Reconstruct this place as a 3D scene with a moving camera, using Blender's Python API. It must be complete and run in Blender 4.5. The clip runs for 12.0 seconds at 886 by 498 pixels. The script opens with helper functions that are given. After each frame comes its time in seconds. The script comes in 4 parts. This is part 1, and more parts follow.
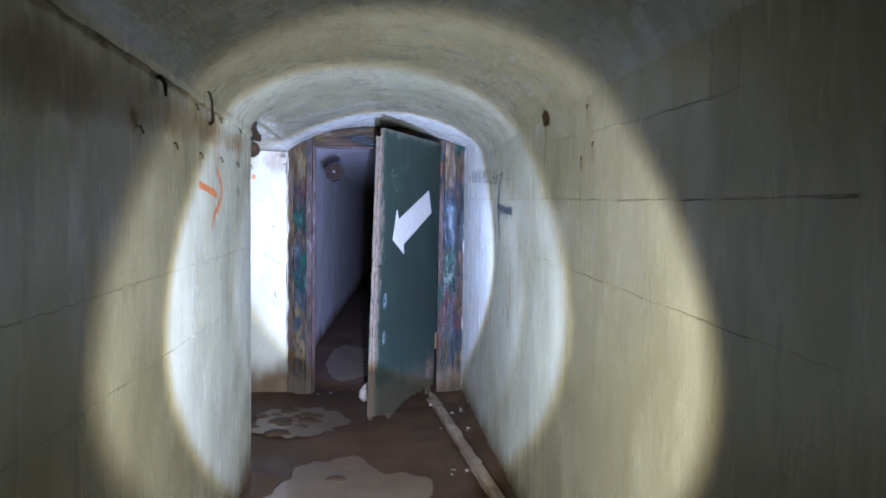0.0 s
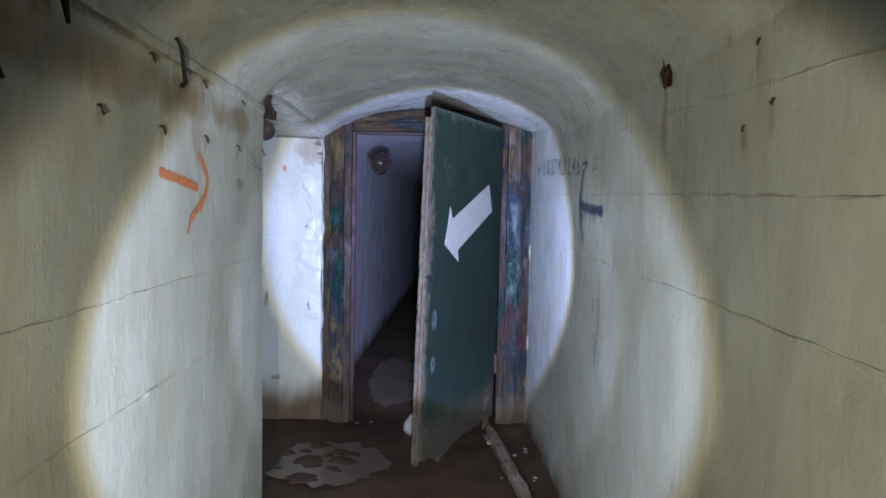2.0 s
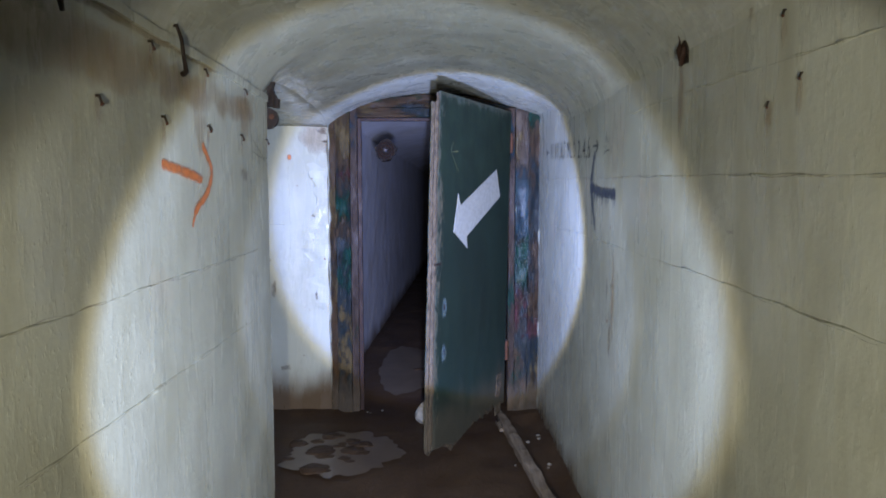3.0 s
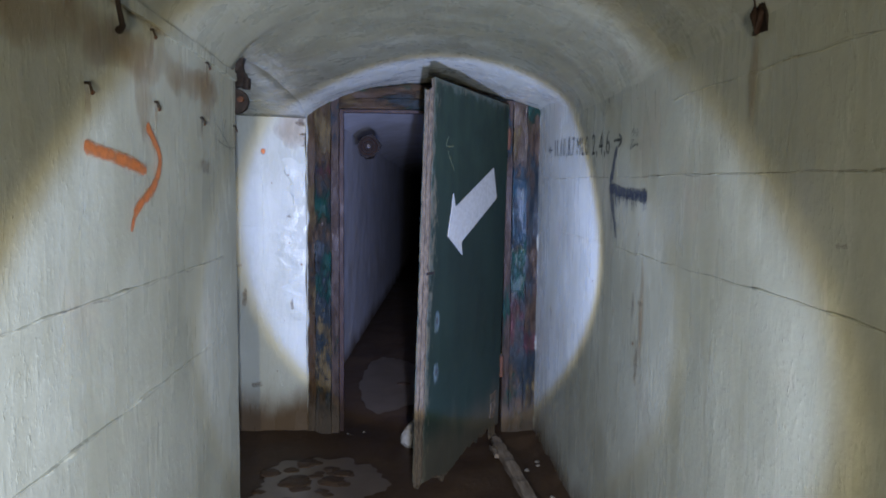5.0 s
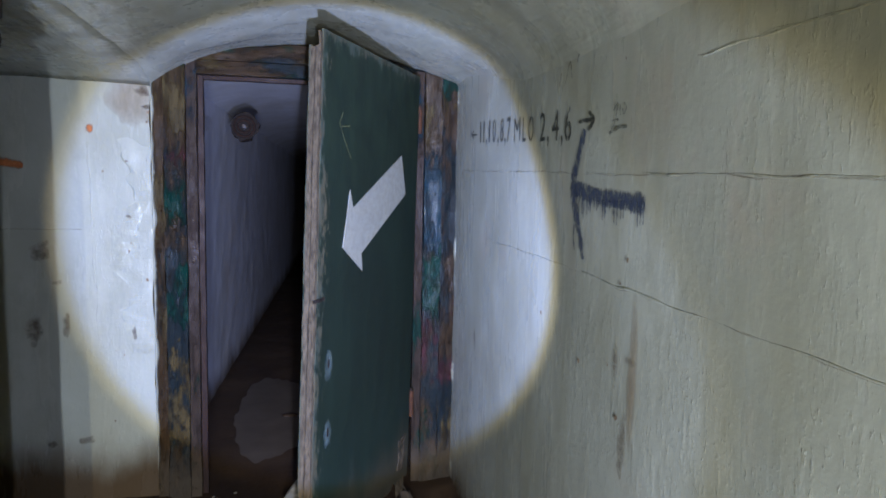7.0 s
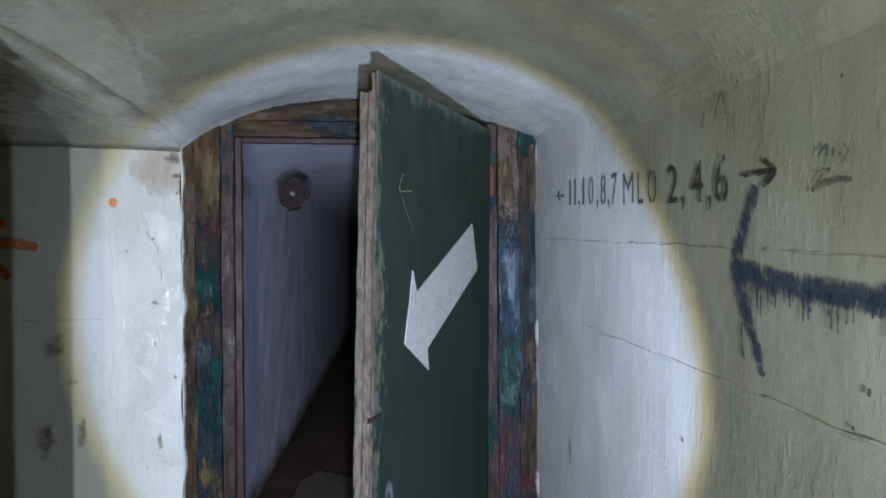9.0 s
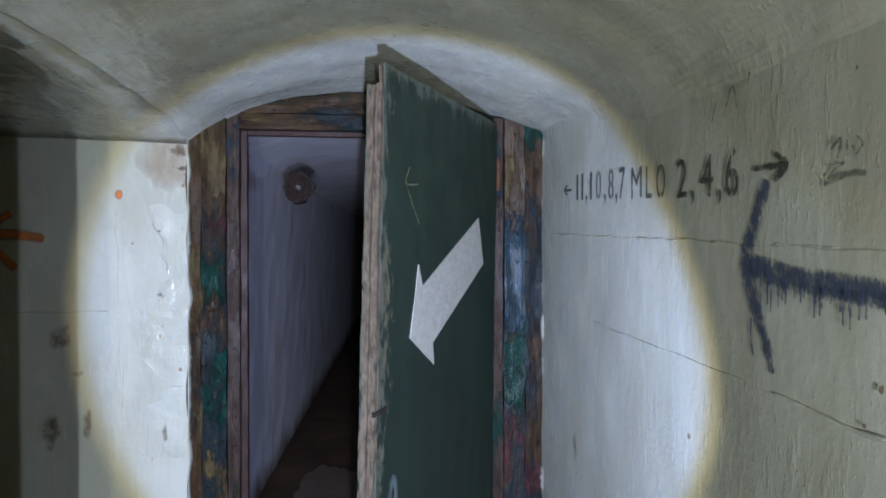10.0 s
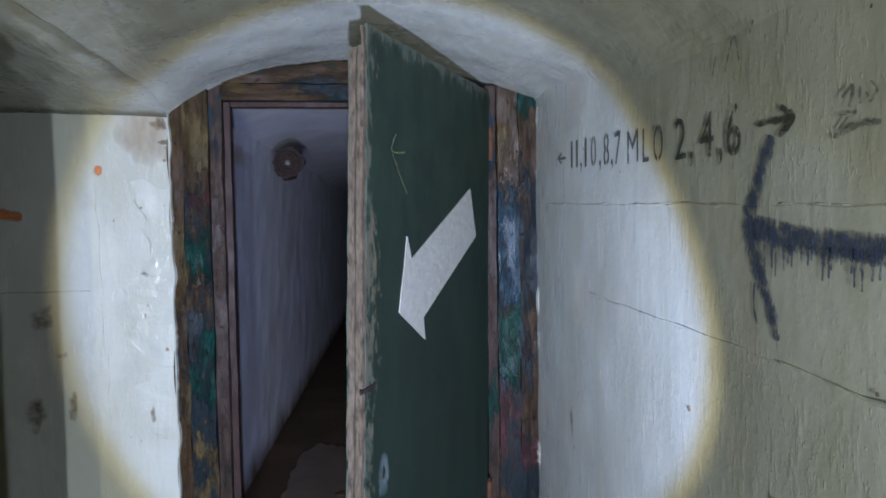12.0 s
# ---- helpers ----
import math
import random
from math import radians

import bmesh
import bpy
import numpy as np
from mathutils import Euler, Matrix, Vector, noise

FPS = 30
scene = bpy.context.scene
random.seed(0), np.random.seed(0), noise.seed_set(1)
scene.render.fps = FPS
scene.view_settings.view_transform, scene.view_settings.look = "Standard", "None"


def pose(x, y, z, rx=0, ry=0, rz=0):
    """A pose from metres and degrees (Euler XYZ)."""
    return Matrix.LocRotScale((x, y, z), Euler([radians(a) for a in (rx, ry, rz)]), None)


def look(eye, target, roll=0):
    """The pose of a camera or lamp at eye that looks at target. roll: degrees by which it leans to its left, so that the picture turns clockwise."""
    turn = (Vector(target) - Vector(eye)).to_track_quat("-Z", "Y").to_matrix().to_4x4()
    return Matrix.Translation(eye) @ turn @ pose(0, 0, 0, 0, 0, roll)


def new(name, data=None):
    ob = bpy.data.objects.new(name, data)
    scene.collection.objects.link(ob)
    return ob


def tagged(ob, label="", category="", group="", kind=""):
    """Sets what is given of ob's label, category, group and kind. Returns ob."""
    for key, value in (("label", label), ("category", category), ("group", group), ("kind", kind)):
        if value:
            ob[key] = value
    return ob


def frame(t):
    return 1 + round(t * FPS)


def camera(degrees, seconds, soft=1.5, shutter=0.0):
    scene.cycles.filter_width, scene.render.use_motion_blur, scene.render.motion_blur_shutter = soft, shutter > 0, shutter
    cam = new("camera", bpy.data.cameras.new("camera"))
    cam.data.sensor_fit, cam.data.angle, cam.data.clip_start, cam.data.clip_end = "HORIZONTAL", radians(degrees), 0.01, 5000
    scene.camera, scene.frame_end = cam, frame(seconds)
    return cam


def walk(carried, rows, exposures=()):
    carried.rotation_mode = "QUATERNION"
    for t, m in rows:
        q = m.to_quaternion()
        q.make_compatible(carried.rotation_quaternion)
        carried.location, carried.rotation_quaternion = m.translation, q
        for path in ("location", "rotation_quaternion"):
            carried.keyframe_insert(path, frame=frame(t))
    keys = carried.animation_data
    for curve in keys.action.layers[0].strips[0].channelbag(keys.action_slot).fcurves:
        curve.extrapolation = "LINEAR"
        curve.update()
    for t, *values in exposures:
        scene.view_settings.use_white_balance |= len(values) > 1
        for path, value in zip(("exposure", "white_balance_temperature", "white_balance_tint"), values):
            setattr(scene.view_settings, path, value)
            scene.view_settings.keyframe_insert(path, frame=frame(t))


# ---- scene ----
cam = camera(67.8, 12.0, 1.8)
PATH = [
    (0, (0.358, 0.306, 1.356), (0.573, 2.293, 1.26), 0.8),
    (0.5, (0.346, 0.663, 1.355), (0.613, 2.644, 1.299), 1.1),
    (1, (0.412, 1.008, 1.376), (0.514, 3.004, 1.325), 0.9),
    (1.5, (0.406, 1.089, 1.38), (0.464, 3.088, 1.32), 1.4),
    (2, (0.406, 1.108, 1.374), (0.451, 3.105, 1.264), 1.1),
    (2.5, (0.402, 1.116, 1.373), (0.449, 3.111, 1.237), 0.5),
    (3, (0.391, 1.155, 1.377), (0.419, 3.149, 1.224), -0.1),
    (5, (0.322, 1.538, 1.372), (0.42, 3.53, 1.224), 0.6),
    (5.5, (0.321, 1.668, 1.386), (0.369, 3.662, 1.238), -0.4),
    (6, (0.418, 1.864, 1.415), (0.584, 3.849, 1.227), -0.3),
    (6.5, (0.429, 2.03, 1.41), (0.462, 4.026, 1.282), -0.8),
    (7, (0.368, 2.311, 1.416), (0.777, 4.26, 1.232), 1.1),
    (9, (0.379, 2.819, 1.468), (0.626, 4.804, 1.461), -0.4),
    (9.5, (0.374, 2.822, 1.468), (0.587, 4.811, 1.455), -0.2),
    (10, (0.378, 2.829, 1.463), (0.609, 4.815, 1.443), 0.0),
    (10.5, (0.378, 2.834, 1.464), (0.636, 4.817, 1.415), 0.1),
    (11, (0.383, 2.844, 1.459), (0.646, 4.825, 1.38), 0.0),
    (11.5, (0.388, 2.855, 1.455), (0.649, 4.835, 1.35), -0.1),
    (12, (0.409, 2.895, 1.442), (0.645, 4.879, 1.356), -0.9),
]

EXPOSURES = [(0, 0.85, 5200, 17), (0.5, 0.5, 5250, 17), (1.0, 0.18, 5300, 17), (3.2, 0.12, 5300, 17), (4.8, -0.12, 5400, 15), (7.2, -0.13, 5650, 11), (8.8, -0.07, 5950, 6), (12, -0.13, 5950, 6)]
walk(cam, [(t, look(eye, target, roll)) for t, eye, target, roll in PATH], EXPOSURES)

# ---- light: fixed stand-ins along the path for the walker's one moving torch ----
world = bpy.data.worlds.new("underground")
world.use_nodes = True
world.node_tree.nodes["Background"].inputs[0].default_value = (0, 0, 0, 1)
scene.world = world


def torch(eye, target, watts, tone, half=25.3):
    """A stand-in for the torch held below the eye: a cool core, and a wider warm spot added for its lens rim."""
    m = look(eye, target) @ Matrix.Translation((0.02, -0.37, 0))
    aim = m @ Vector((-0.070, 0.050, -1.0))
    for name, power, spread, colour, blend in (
        ("torch_stand_in_core", watts, half + 0.4, tone, 0.13),
        ("torch_stand_in_rim", watts * 0.40, half + 1.3, (1.0, 0.77, 0.36), 0.10),
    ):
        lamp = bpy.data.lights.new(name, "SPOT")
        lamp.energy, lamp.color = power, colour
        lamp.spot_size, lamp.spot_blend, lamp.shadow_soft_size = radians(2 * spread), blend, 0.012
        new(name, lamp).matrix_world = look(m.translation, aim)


# All four burn at once; the warm first one doubles as added fill.
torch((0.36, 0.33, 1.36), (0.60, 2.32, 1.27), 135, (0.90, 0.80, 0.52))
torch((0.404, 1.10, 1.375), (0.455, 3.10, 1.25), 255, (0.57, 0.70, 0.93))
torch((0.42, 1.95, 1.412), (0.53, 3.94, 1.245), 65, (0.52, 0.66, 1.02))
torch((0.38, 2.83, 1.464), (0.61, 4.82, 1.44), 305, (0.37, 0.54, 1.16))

# ---- materials ----


def nodes_of(name):
    mat = bpy.data.materials.new(name)
    mat.use_nodes = True
    nt = mat.node_tree
    return mat, nt, nt.nodes["Principled BSDF"]


def add(nt, kind, **inputs):
    node = nt.nodes.new(kind)
    for key, value in inputs.items():
        node.inputs[key.replace("_", " ")].default_value = value
    return node


def coords(nt, scale=(1, 1, 1), turn=0.0):
    tc = nt.nodes.new("ShaderNodeTexCoord")
    mp = nt.nodes.new("ShaderNodeMapping")
    mp.inputs["Scale"].default_value = scale
    mp.inputs["Rotation"].default_value = (turn, 0, 0)
    nt.links.new(tc.outputs["Object"], mp.inputs["Vector"])
    return mp.outputs["Vector"]


def noise_tex(nt, scale, stretch=(1, 1, 1), detail=5.0, rough=0.6, turn=0.0):
    n = add(nt, "ShaderNodeTexNoise", Scale=scale, Detail=detail, Roughness=rough)
    nt.links.new(coords(nt, stretch, turn), n.inputs["Vector"])
    return n.outputs["Fac"]


def ramp(nt, fac, *stops):
    r = nt.nodes.new("ShaderNodeValToRGB")
    e = r.color_ramp.elements
    while len(e) < len(stops):
        e.new(0.5)
    for slot, (at, c) in zip(e, stops):
        slot.position = at
        slot.color = (*c, 1) if isinstance(c, tuple) else (c, c, c, 1)
    nt.links.new(fac, r.inputs["Fac"])
    return r.outputs["Color"]


def mix(nt, fac, a, b, how="MIX"):
    m = nt.nodes.new("ShaderNodeMix")
    m.data_type, m.blend_type = "RGBA", how
    for socket, value in ((m.inputs["Factor"], fac), (m.inputs["A"], a), (m.inputs["B"], b)):
        if isinstance(value, bpy.types.NodeSocket):
            nt.links.new(value, socket)
        elif isinstance(value, tuple):
            socket.default_value = (*value, 1)
        else:
            socket.default_value = value
    return m.outputs["Result"]


def math_node(nt, op, a, b=0.0, clamp=False):
    m = nt.nodes.new("ShaderNodeMath")
    m.operation, m.use_clamp = op, clamp
    for socket, value in zip(m.inputs, (a, b)):
        if isinstance(value, bpy.types.NodeSocket):
            nt.links.new(value, socket)
        else:
            socket.default_value = value
    return m.outputs[0]


def bump(nt, shader, height, strength, distance=0.01):
    b = add(nt, "ShaderNodeBump", Strength=strength, Distance=distance)
    nt.links.new(height, b.inputs["Height"])
    nt.links.new(b.outputs["Normal"], shader.inputs["Normal"])


def axis(nt, which):
    sep = nt.nodes.new("ShaderNodeSeparateXYZ")
    nt.links.new(coords(nt), sep.inputs[0])
    return sep.outputs[which]


def band(nt, value, low, high, soft):
    up = nt.nodes.new("ShaderNodeMapRange")
    down = nt.nodes.new("ShaderNodeMapRange")
    for node, a, b in ((up, low - soft, low + soft), (down, high + soft, high - soft)):
        nt.links.new(value, node.inputs["Value"])
        node.inputs["From Min"].default_value, node.inputs["From Max"].default_value = a, b
        node.interpolation_type = "SMOOTHSTEP"
    return math_node(nt, "MULTIPLY", up.outputs[0], down.outputs[0])


def limewash(name, base, tide=0.0, gloss=0.25, grime=0.55, boards=0.0, relief=0.36):
    """Old whitewashed concrete: brushed coats, runs, brown seepage, damp dirt at the foot."""
    mat, nt, sh = nodes_of(name)
    big = noise_tex(nt, 1.7, detail=4)
    streak = noise_tex(nt, 9, (1, 1, 0.16), detail=5)
    grain = noise_tex(nt, 60, detail=4)
    dark = tuple(c * k for c, k in zip(base, (0.80, 0.78, 0.72)))
    col = mix(nt, ramp(nt, big, (0.35, 0.0), (0.7, 1.0)), base, dark)
    col = mix(nt, math_node(nt, "MULTIPLY", ramp(nt, streak, (0.5, 0.0), (0.75, 1.0)), grime), col, tuple(c * k for c, k in zip(base, (0.66, 0.62, 0.50))))
    spots = ramp(nt, noise_tex(nt, 14, detail=6, rough=0.7), (0.70, 0.0), (0.76, 1.0))
    col = mix(nt, math_node(nt, "MULTIPLY", spots, 0.45), col, (0.30, 0.23, 0.15))
    pale = ramp(nt, noise_tex(nt, 4.5, (1, 1, 0.5), detail=6, rough=0.7), (0.52, 0.0), (0.62, 1.0))
    col = mix(nt, math_node(nt, "MULTIPLY", pale, 0.35), col, tuple(min(0.85, c * 1.18) for c in base))
    rosy = ramp(nt, noise_tex(nt, 2.6, (1, 1, 0.6), detail=5), (0.60, 0.0), (0.72, 1.0))
    col = mix(nt, math_node(nt, "MULTIPLY", rosy, 0.30), col, (0.50, 0.40, 0.31))
    if tide:
        wob = math_node(nt, "ADD", axis(nt, 2), math_node(nt, "MULTIPLY", math_node(nt, "SUBTRACT", noise_tex(nt, 4, (1, 1, 0.4)), 0.5), 0.28))
        col = mix(nt, band(nt, wob, -1.0, tide, 0.12), col, (0.095, 0.064, 0.034))
    nt.links.new(col, sh.inputs["Base Color"])
    nt.links.new(ramp(nt, streak, (0.3, gloss - 0.12), (0.7, gloss + 0.16)), sh.inputs["Roughness"])
    drip = ramp(nt, noise_tex(nt, 48, (1, 1, 0.25), detail=4, rough=0.65), (0.52, 0.0), (0.70, 1.0))
    lump = noise_tex(nt, 7, detail=3)
    drop = ramp(nt, noise_tex(nt, 130, (1, 1, 0.45), detail=3), (0.60, 0.0), (0.74, 1.0))
    patch = ramp(nt, noise_tex(nt, 2.4, detail=4), (0.42, 0.25), (0.62, 1.0))
    fine = math_node(nt, "ADD", math_node(nt, "MULTIPLY", drip, 0.22), math_node(nt, "MULTIPLY", drop, 0.42))
    h = math_node(nt, "ADD", math_node(nt, "MULTIPLY", fine, patch), math_node(nt, "MULTIPLY", lump, 1.1))
    h = math_node(nt, "ADD", h, math_node(nt, "MULTIPLY", grain, 0.25))
    if boards:
        h = math_node(nt, "ADD", h, math_node(nt, "MULTIPLY", noise_tex(nt, 11, (1, 0.22, 1), detail=3, turn=0.0), boards))
    bump(nt, sh, h, relief, 0.007)
    return mat


WALL = limewash("whitewashed_wall", (0.45, 0.46, 0.392), tide=0.10)
WALL_R = limewash("whitewashed_right", (0.45, 0.46, 0.392), tide=0.06)
WALL_END = limewash("whitewashed_end", (0.45, 0.46, 0.392), tide=0.22, grime=0.45)
VAULT = limewash("whitewashed_vault", (0.44, 0.45, 0.385), gloss=0.28, boards=4.0, relief=0.42)
INNER = limewash("grey_inner_wall", (0.58, 0.58, 0.64), tide=0.08, gloss=0.6, grime=0.2, relief=0.5)


def mud():
    mat, nt, sh = nodes_of("wet_mud")
    a = noise_tex(nt, 2.2, detail=6)
    b = noise_tex(nt, 38, detail=5, rough=0.7)
    col = mix(nt, ramp(nt, a, (0.35, 0.0), (0.7, 1.0)), (0.042, 0.023, 0.011), (0.072, 0.043, 0.022))
    col = mix(nt, math_node(nt, "MULTIPLY", ramp(nt, b, (0.45, 0.0), (0.75, 1.0)), 0.5), col, (0.020, 0.014, 0.010))
    nt.links.new(col, sh.inputs["Base Color"])
    nt.links.new(ramp(nt, a, (0.3, 0.42), (0.7, 0.8)), sh.inputs["Roughness"])
    sh.inputs["Specular IOR Level"].default_value = 0.3
    bump(nt, sh, math_node(nt, "ADD", a, math_node(nt, "MULTIPLY", b, 0.3)), 0.6, 0.015)
    return mat


def pale_water():
    # Mottled pale brown base under a thin glossy coat.
    mat, nt, sh = nodes_of("pale_puddle")
    a = noise_tex(nt, 6, detail=5)
    nt.links.new(mix(nt, ramp(nt, a, (0.35, 0.0), (0.7, 1.0)), (0.088, 0.064, 0.041), (0.125, 0.095, 0.064)), sh.inputs["Base Color"])
    sh.inputs["Roughness"].default_value = 0.42
    sh.inputs["Coat Weight"].default_value = 0.15
    sh.inputs["Coat Roughness"].default_value = 0.06
    return mat


def old_frame_paint(name, wood, coats, lying=False, gloss=0.32):
    """Bare grained wood under flaking coats; each coat is (colour, lowest, highest, cover, seed)."""
    mat, nt, sh = nodes_of(name)
    run = (lambda k: (k, 1, 1)) if lying else (lambda k: (1, 1, k))
    grain = noise_tex(nt, 55, run(0.10), detail=6, rough=0.7)
    flake = noise_tex(nt, 30, run(0.40), detail=6, rough=0.75)
    col = mix(nt, ramp(nt, grain, (0.38, 0.0), (0.62, 1.0)), tuple(c * 0.35 for c in wood), wood)
    height = math_node(nt, "MULTIPLY", grain, 0.35)
    for k, (colour, low, high, cover, seed) in enumerate(coats):
        body = add(nt, "ShaderNodeTexNoise", Scale=9.0 + 2.0 * k, Detail=8.0, Roughness=0.72)
        place = nt.nodes.new("ShaderNodeMapping")
        place.inputs["Location"].default_value = (seed, seed * 0.7, -seed)
        nt.links.new(coords(nt, run(0.35)), place.inputs["Vector"])
        nt.links.new(place.outputs["Vector"], body.inputs["Vector"])
        wob = math_node(nt, "ADD", axis(nt, 2), math_node(nt, "MULTIPLY", math_node(nt, "SUBTRACT", flake, 0.5), 0.35))
        here = math_node(nt, "MULTIPLY", math_node(nt, "SUBTRACT", band(nt, wob, low, high, 0.10), 1.0), 0.30)
        left = ramp(nt, math_node(nt, "ADD", body.outputs["Fac"], here), (0.565 - cover, 0.0), (0.660 - cover, 1.0))
        tone = mix(nt, ramp(nt, flake, (0.40, 0.0), (0.62, 1.0)), colour, tuple(c * 0.45 for c in colour))
        col = mix(nt, left, col, tone)
        height = math_node(nt, "ADD", height, math_node(nt, "MULTIPLY", left, 0.30))
    chip = ramp(nt, noise_tex(nt, 70, run(0.5), detail=5, rough=0.7), (0.60, 0.0), (0.66, 1.0))
    col = mix(nt, math_node(nt, "MULTIPLY", chip, 0.75), col, tuple(c * 0.5 for c in wood))
    speck = ramp(nt, noise_tex(nt, 120, run(0.5), detail=4, rough=0.7), (0.66, 0.0), (0.70, 1.0))
    col = mix(nt, math_node(nt, "MULTIPLY", speck, 0.35), col, (0.20, 0.18, 0.15))
    foot = band(nt, math_node(nt, "ADD", axis(nt, 2), math_node(nt, "MULTIPLY", math_node(nt, "SUBTRACT", flake, 0.5), 0.3)), -1.0, 0.17, 0.08)
    col = mix(nt, math_node(nt, "MULTIPLY", foot, 0.7), col, (0.085, 0.066, 0.045))
    nt.links.new(col, sh.inputs["Base Color"])
    nt.links.new(ramp(nt, flake, (0.4, gloss - 0.08), (0.65, gloss + 0.25)), sh.inputs["Roughness"])
    sh.inputs["Specular IOR Level"].default_value = 0.24 if gloss < 0.3 else 0.10
    height = math_node(nt, "SUBTRACT", height, math_node(nt, "MULTIPLY", chip, 0.25))
    bump(nt, sh, math_node(nt, "ADD", height, math_node(nt, "MULTIPLY", flake, 0.5)), 0.9, 0.010)
    return mat


def door_green():
    mat, nt, sh = nodes_of("dark_green_door_paint")
    a = noise_tex(nt, 5, (1, 1, 0.3), detail=6)
    b = noise_tex(nt, 40, (1, 1, 0.25), detail=5, rough=0.7)
    col = mix(nt, ramp(nt, a, (0.35, 0.0), (0.7, 1.0)), (0.007, 0.013, 0.009), (0.010, 0.020, 0.013))
    faded = band(nt, math_node(nt, "ADD", axis(nt, 2), math_node(nt, "MULTIPLY", math_node(nt, "SUBTRACT", a, 0.5), 0.5)), -1.0, 0.52, 0.16)
    col = mix(nt, math_node(nt, "MULTIPLY", faded, 0.35), col, (0.019, 0.034, 0.029))
    low = band(nt, math_node(nt, "ADD", axis(nt, 2), math_node(nt, "MULTIPLY", math_node(nt, "SUBTRACT", a, 0.5), 0.3)), -1.0, 0.29, 0.11)
    col = mix(nt, math_node(nt, "MULTIPLY", low, 0.65), col, (0.070, 0.060, 0.042))
    mottle = noise_tex(nt, 11, (1, 1, 0.5), detail=6, rough=0.7)
    upper = band(nt, axis(nt, 2), 1.45, 3.0, 0.35)
    col = mix(nt, math_node(nt, "MULTIPLY", math_node(nt, "MULTIPLY", ramp(nt, mottle, (0.42, 0.0), (0.62, 1.0)), upper), 0.55), col, (0.020, 0.035, 0.020))
    flake = noise_tex(nt, 48, (1, 1, 0.35), detail=7, rough=0.78)
    along = math_node(nt, "ADD", axis(nt, 0), math_node(nt, "MULTIPLY", math_node(nt, "SUBTRACT", 1.9, axis(nt, 2)), 0.0528))
    along = math_node(nt, "ADD", along, math_node(nt, "MULTIPLY", math_node(nt, "SUBTRACT", mottle, 0.5), 0.20))
    worn = math_node(nt, "MAXIMUM", band(nt, along, -1.0, 0.045, 0.06), band(nt, math_node(nt, "ADD", axis(nt, 2), math_node(nt, "MULTIPLY", mottle, 0.12)), 1.945, 3.0, 0.05))
    worn = ramp(nt, math_node(nt, "ADD", flake, math_node(nt, "MULTIPLY", worn, 0.26)), (0.64, 0.0), (0.70, 1.0))
    col = mix(nt, math_node(nt, "MULTIPLY", worn, 0.7), col, mix(nt, ramp(nt, mottle, (0.4, 0.0), (0.6, 1.0)), (0.105, 0.088, 0.055), (0.055, 0.075, 0.062)))
    scuff = ramp(nt, noise_tex(nt, 7, (1, 1, 0.12), detail=6, rough=0.8), (0.64, 0.0), (0.74, 1.0))
    col = mix(nt, math_node(nt, "MULTIPLY", scuff, 0.35), col, (0.075, 0.085, 0.07))
    nt.links.new(col, sh.inputs["Base Color"])
    nt.links.new(ramp(nt, a, (0.3, 0.5), (0.7, 0.65)), sh.inputs["Roughness"])
    sh.inputs["Specular IOR Level"].default_value = 0.22
    bump(nt, sh, b, 0.25, 0.004)
    return mat


def plain(name, base, dark, scale=30, rough=(0.5, 0.8), metal=0.0, depth=0.6, stretch=(1, 1, 1)):
    mat, nt, sh = nodes_of(name)
    a = noise_tex(nt, scale, stretch, detail=6, rough=0.7)
    b = noise_tex(nt, scale * 0.2, stretch, detail=4)
    col = mix(nt, ramp(nt, a, (0.4, 0.0), (0.65, 1.0)), base, dark)
    col = mix(nt, math_node(nt, "MULTIPLY", ramp(nt, b, (0.4, 0.0), (0.7, 1.0)), 0.6), col, tuple((x + y) / 2 for x, y in zip(base, dark)))
    nt.links.new(col, sh.inputs["Base Color"])
    nt.links.new(ramp(nt, a, (0.3, rough[0]), (0.7, rough[1])), sh.inputs["Roughness"])
    sh.inputs["Metallic"].default_value = metal
    sh.inputs["Specular IOR Level"].default_value = 0.25
    bump(nt, sh, a, depth, 0.006)
    return mat


def spray(name, colour, density=0.55, grain=90.0, stretch=(1, 1, 1), rough=0.6, full=0.42, gain=1.5):
    """Thin paint with a broken, speckled outline; u runs along the stroke and v across it."""
    mat, nt, sh = nodes_of(name)
    sh.inputs["Base Color"].default_value = (*colour, 1)
    sh.inputs["Roughness"].default_value = rough
    uv = nt.nodes.new("ShaderNodeUVMap")
    sep = nt.nodes.new("ShaderNodeSeparateXYZ")
    nt.links.new(uv.outputs[0], sep.inputs[0])
    off = math_node(nt, "ABSOLUTE", math_node(nt, "SUBTRACT", math_node(nt, "MULTIPLY", sep.outputs[1], 2.0), 1.0))
    body = math_node(nt, "SUBTRACT", 1.0, math_node(nt, "POWER", off, 2.5))
    level = math_node(nt, "ADD", math_node(nt, "MULTIPLY", body, density), math_node(nt, "MULTIPLY", math_node(nt, "SUBTRACT", noise_tex(nt, grain, stretch, detail=5, rough=0.75), 0.5), gain))
    alpha = nt.nodes.new("ShaderNodeMapRange")
    nt.links.new(level, alpha.inputs["Value"])
    alpha.inputs["From Min"].default_value, alpha.inputs["From Max"].default_value = 0.12 if full < 0.5 else 0.0, full
    nt.links.new(alpha.outputs[0], sh.inputs["Alpha"])
    return mat


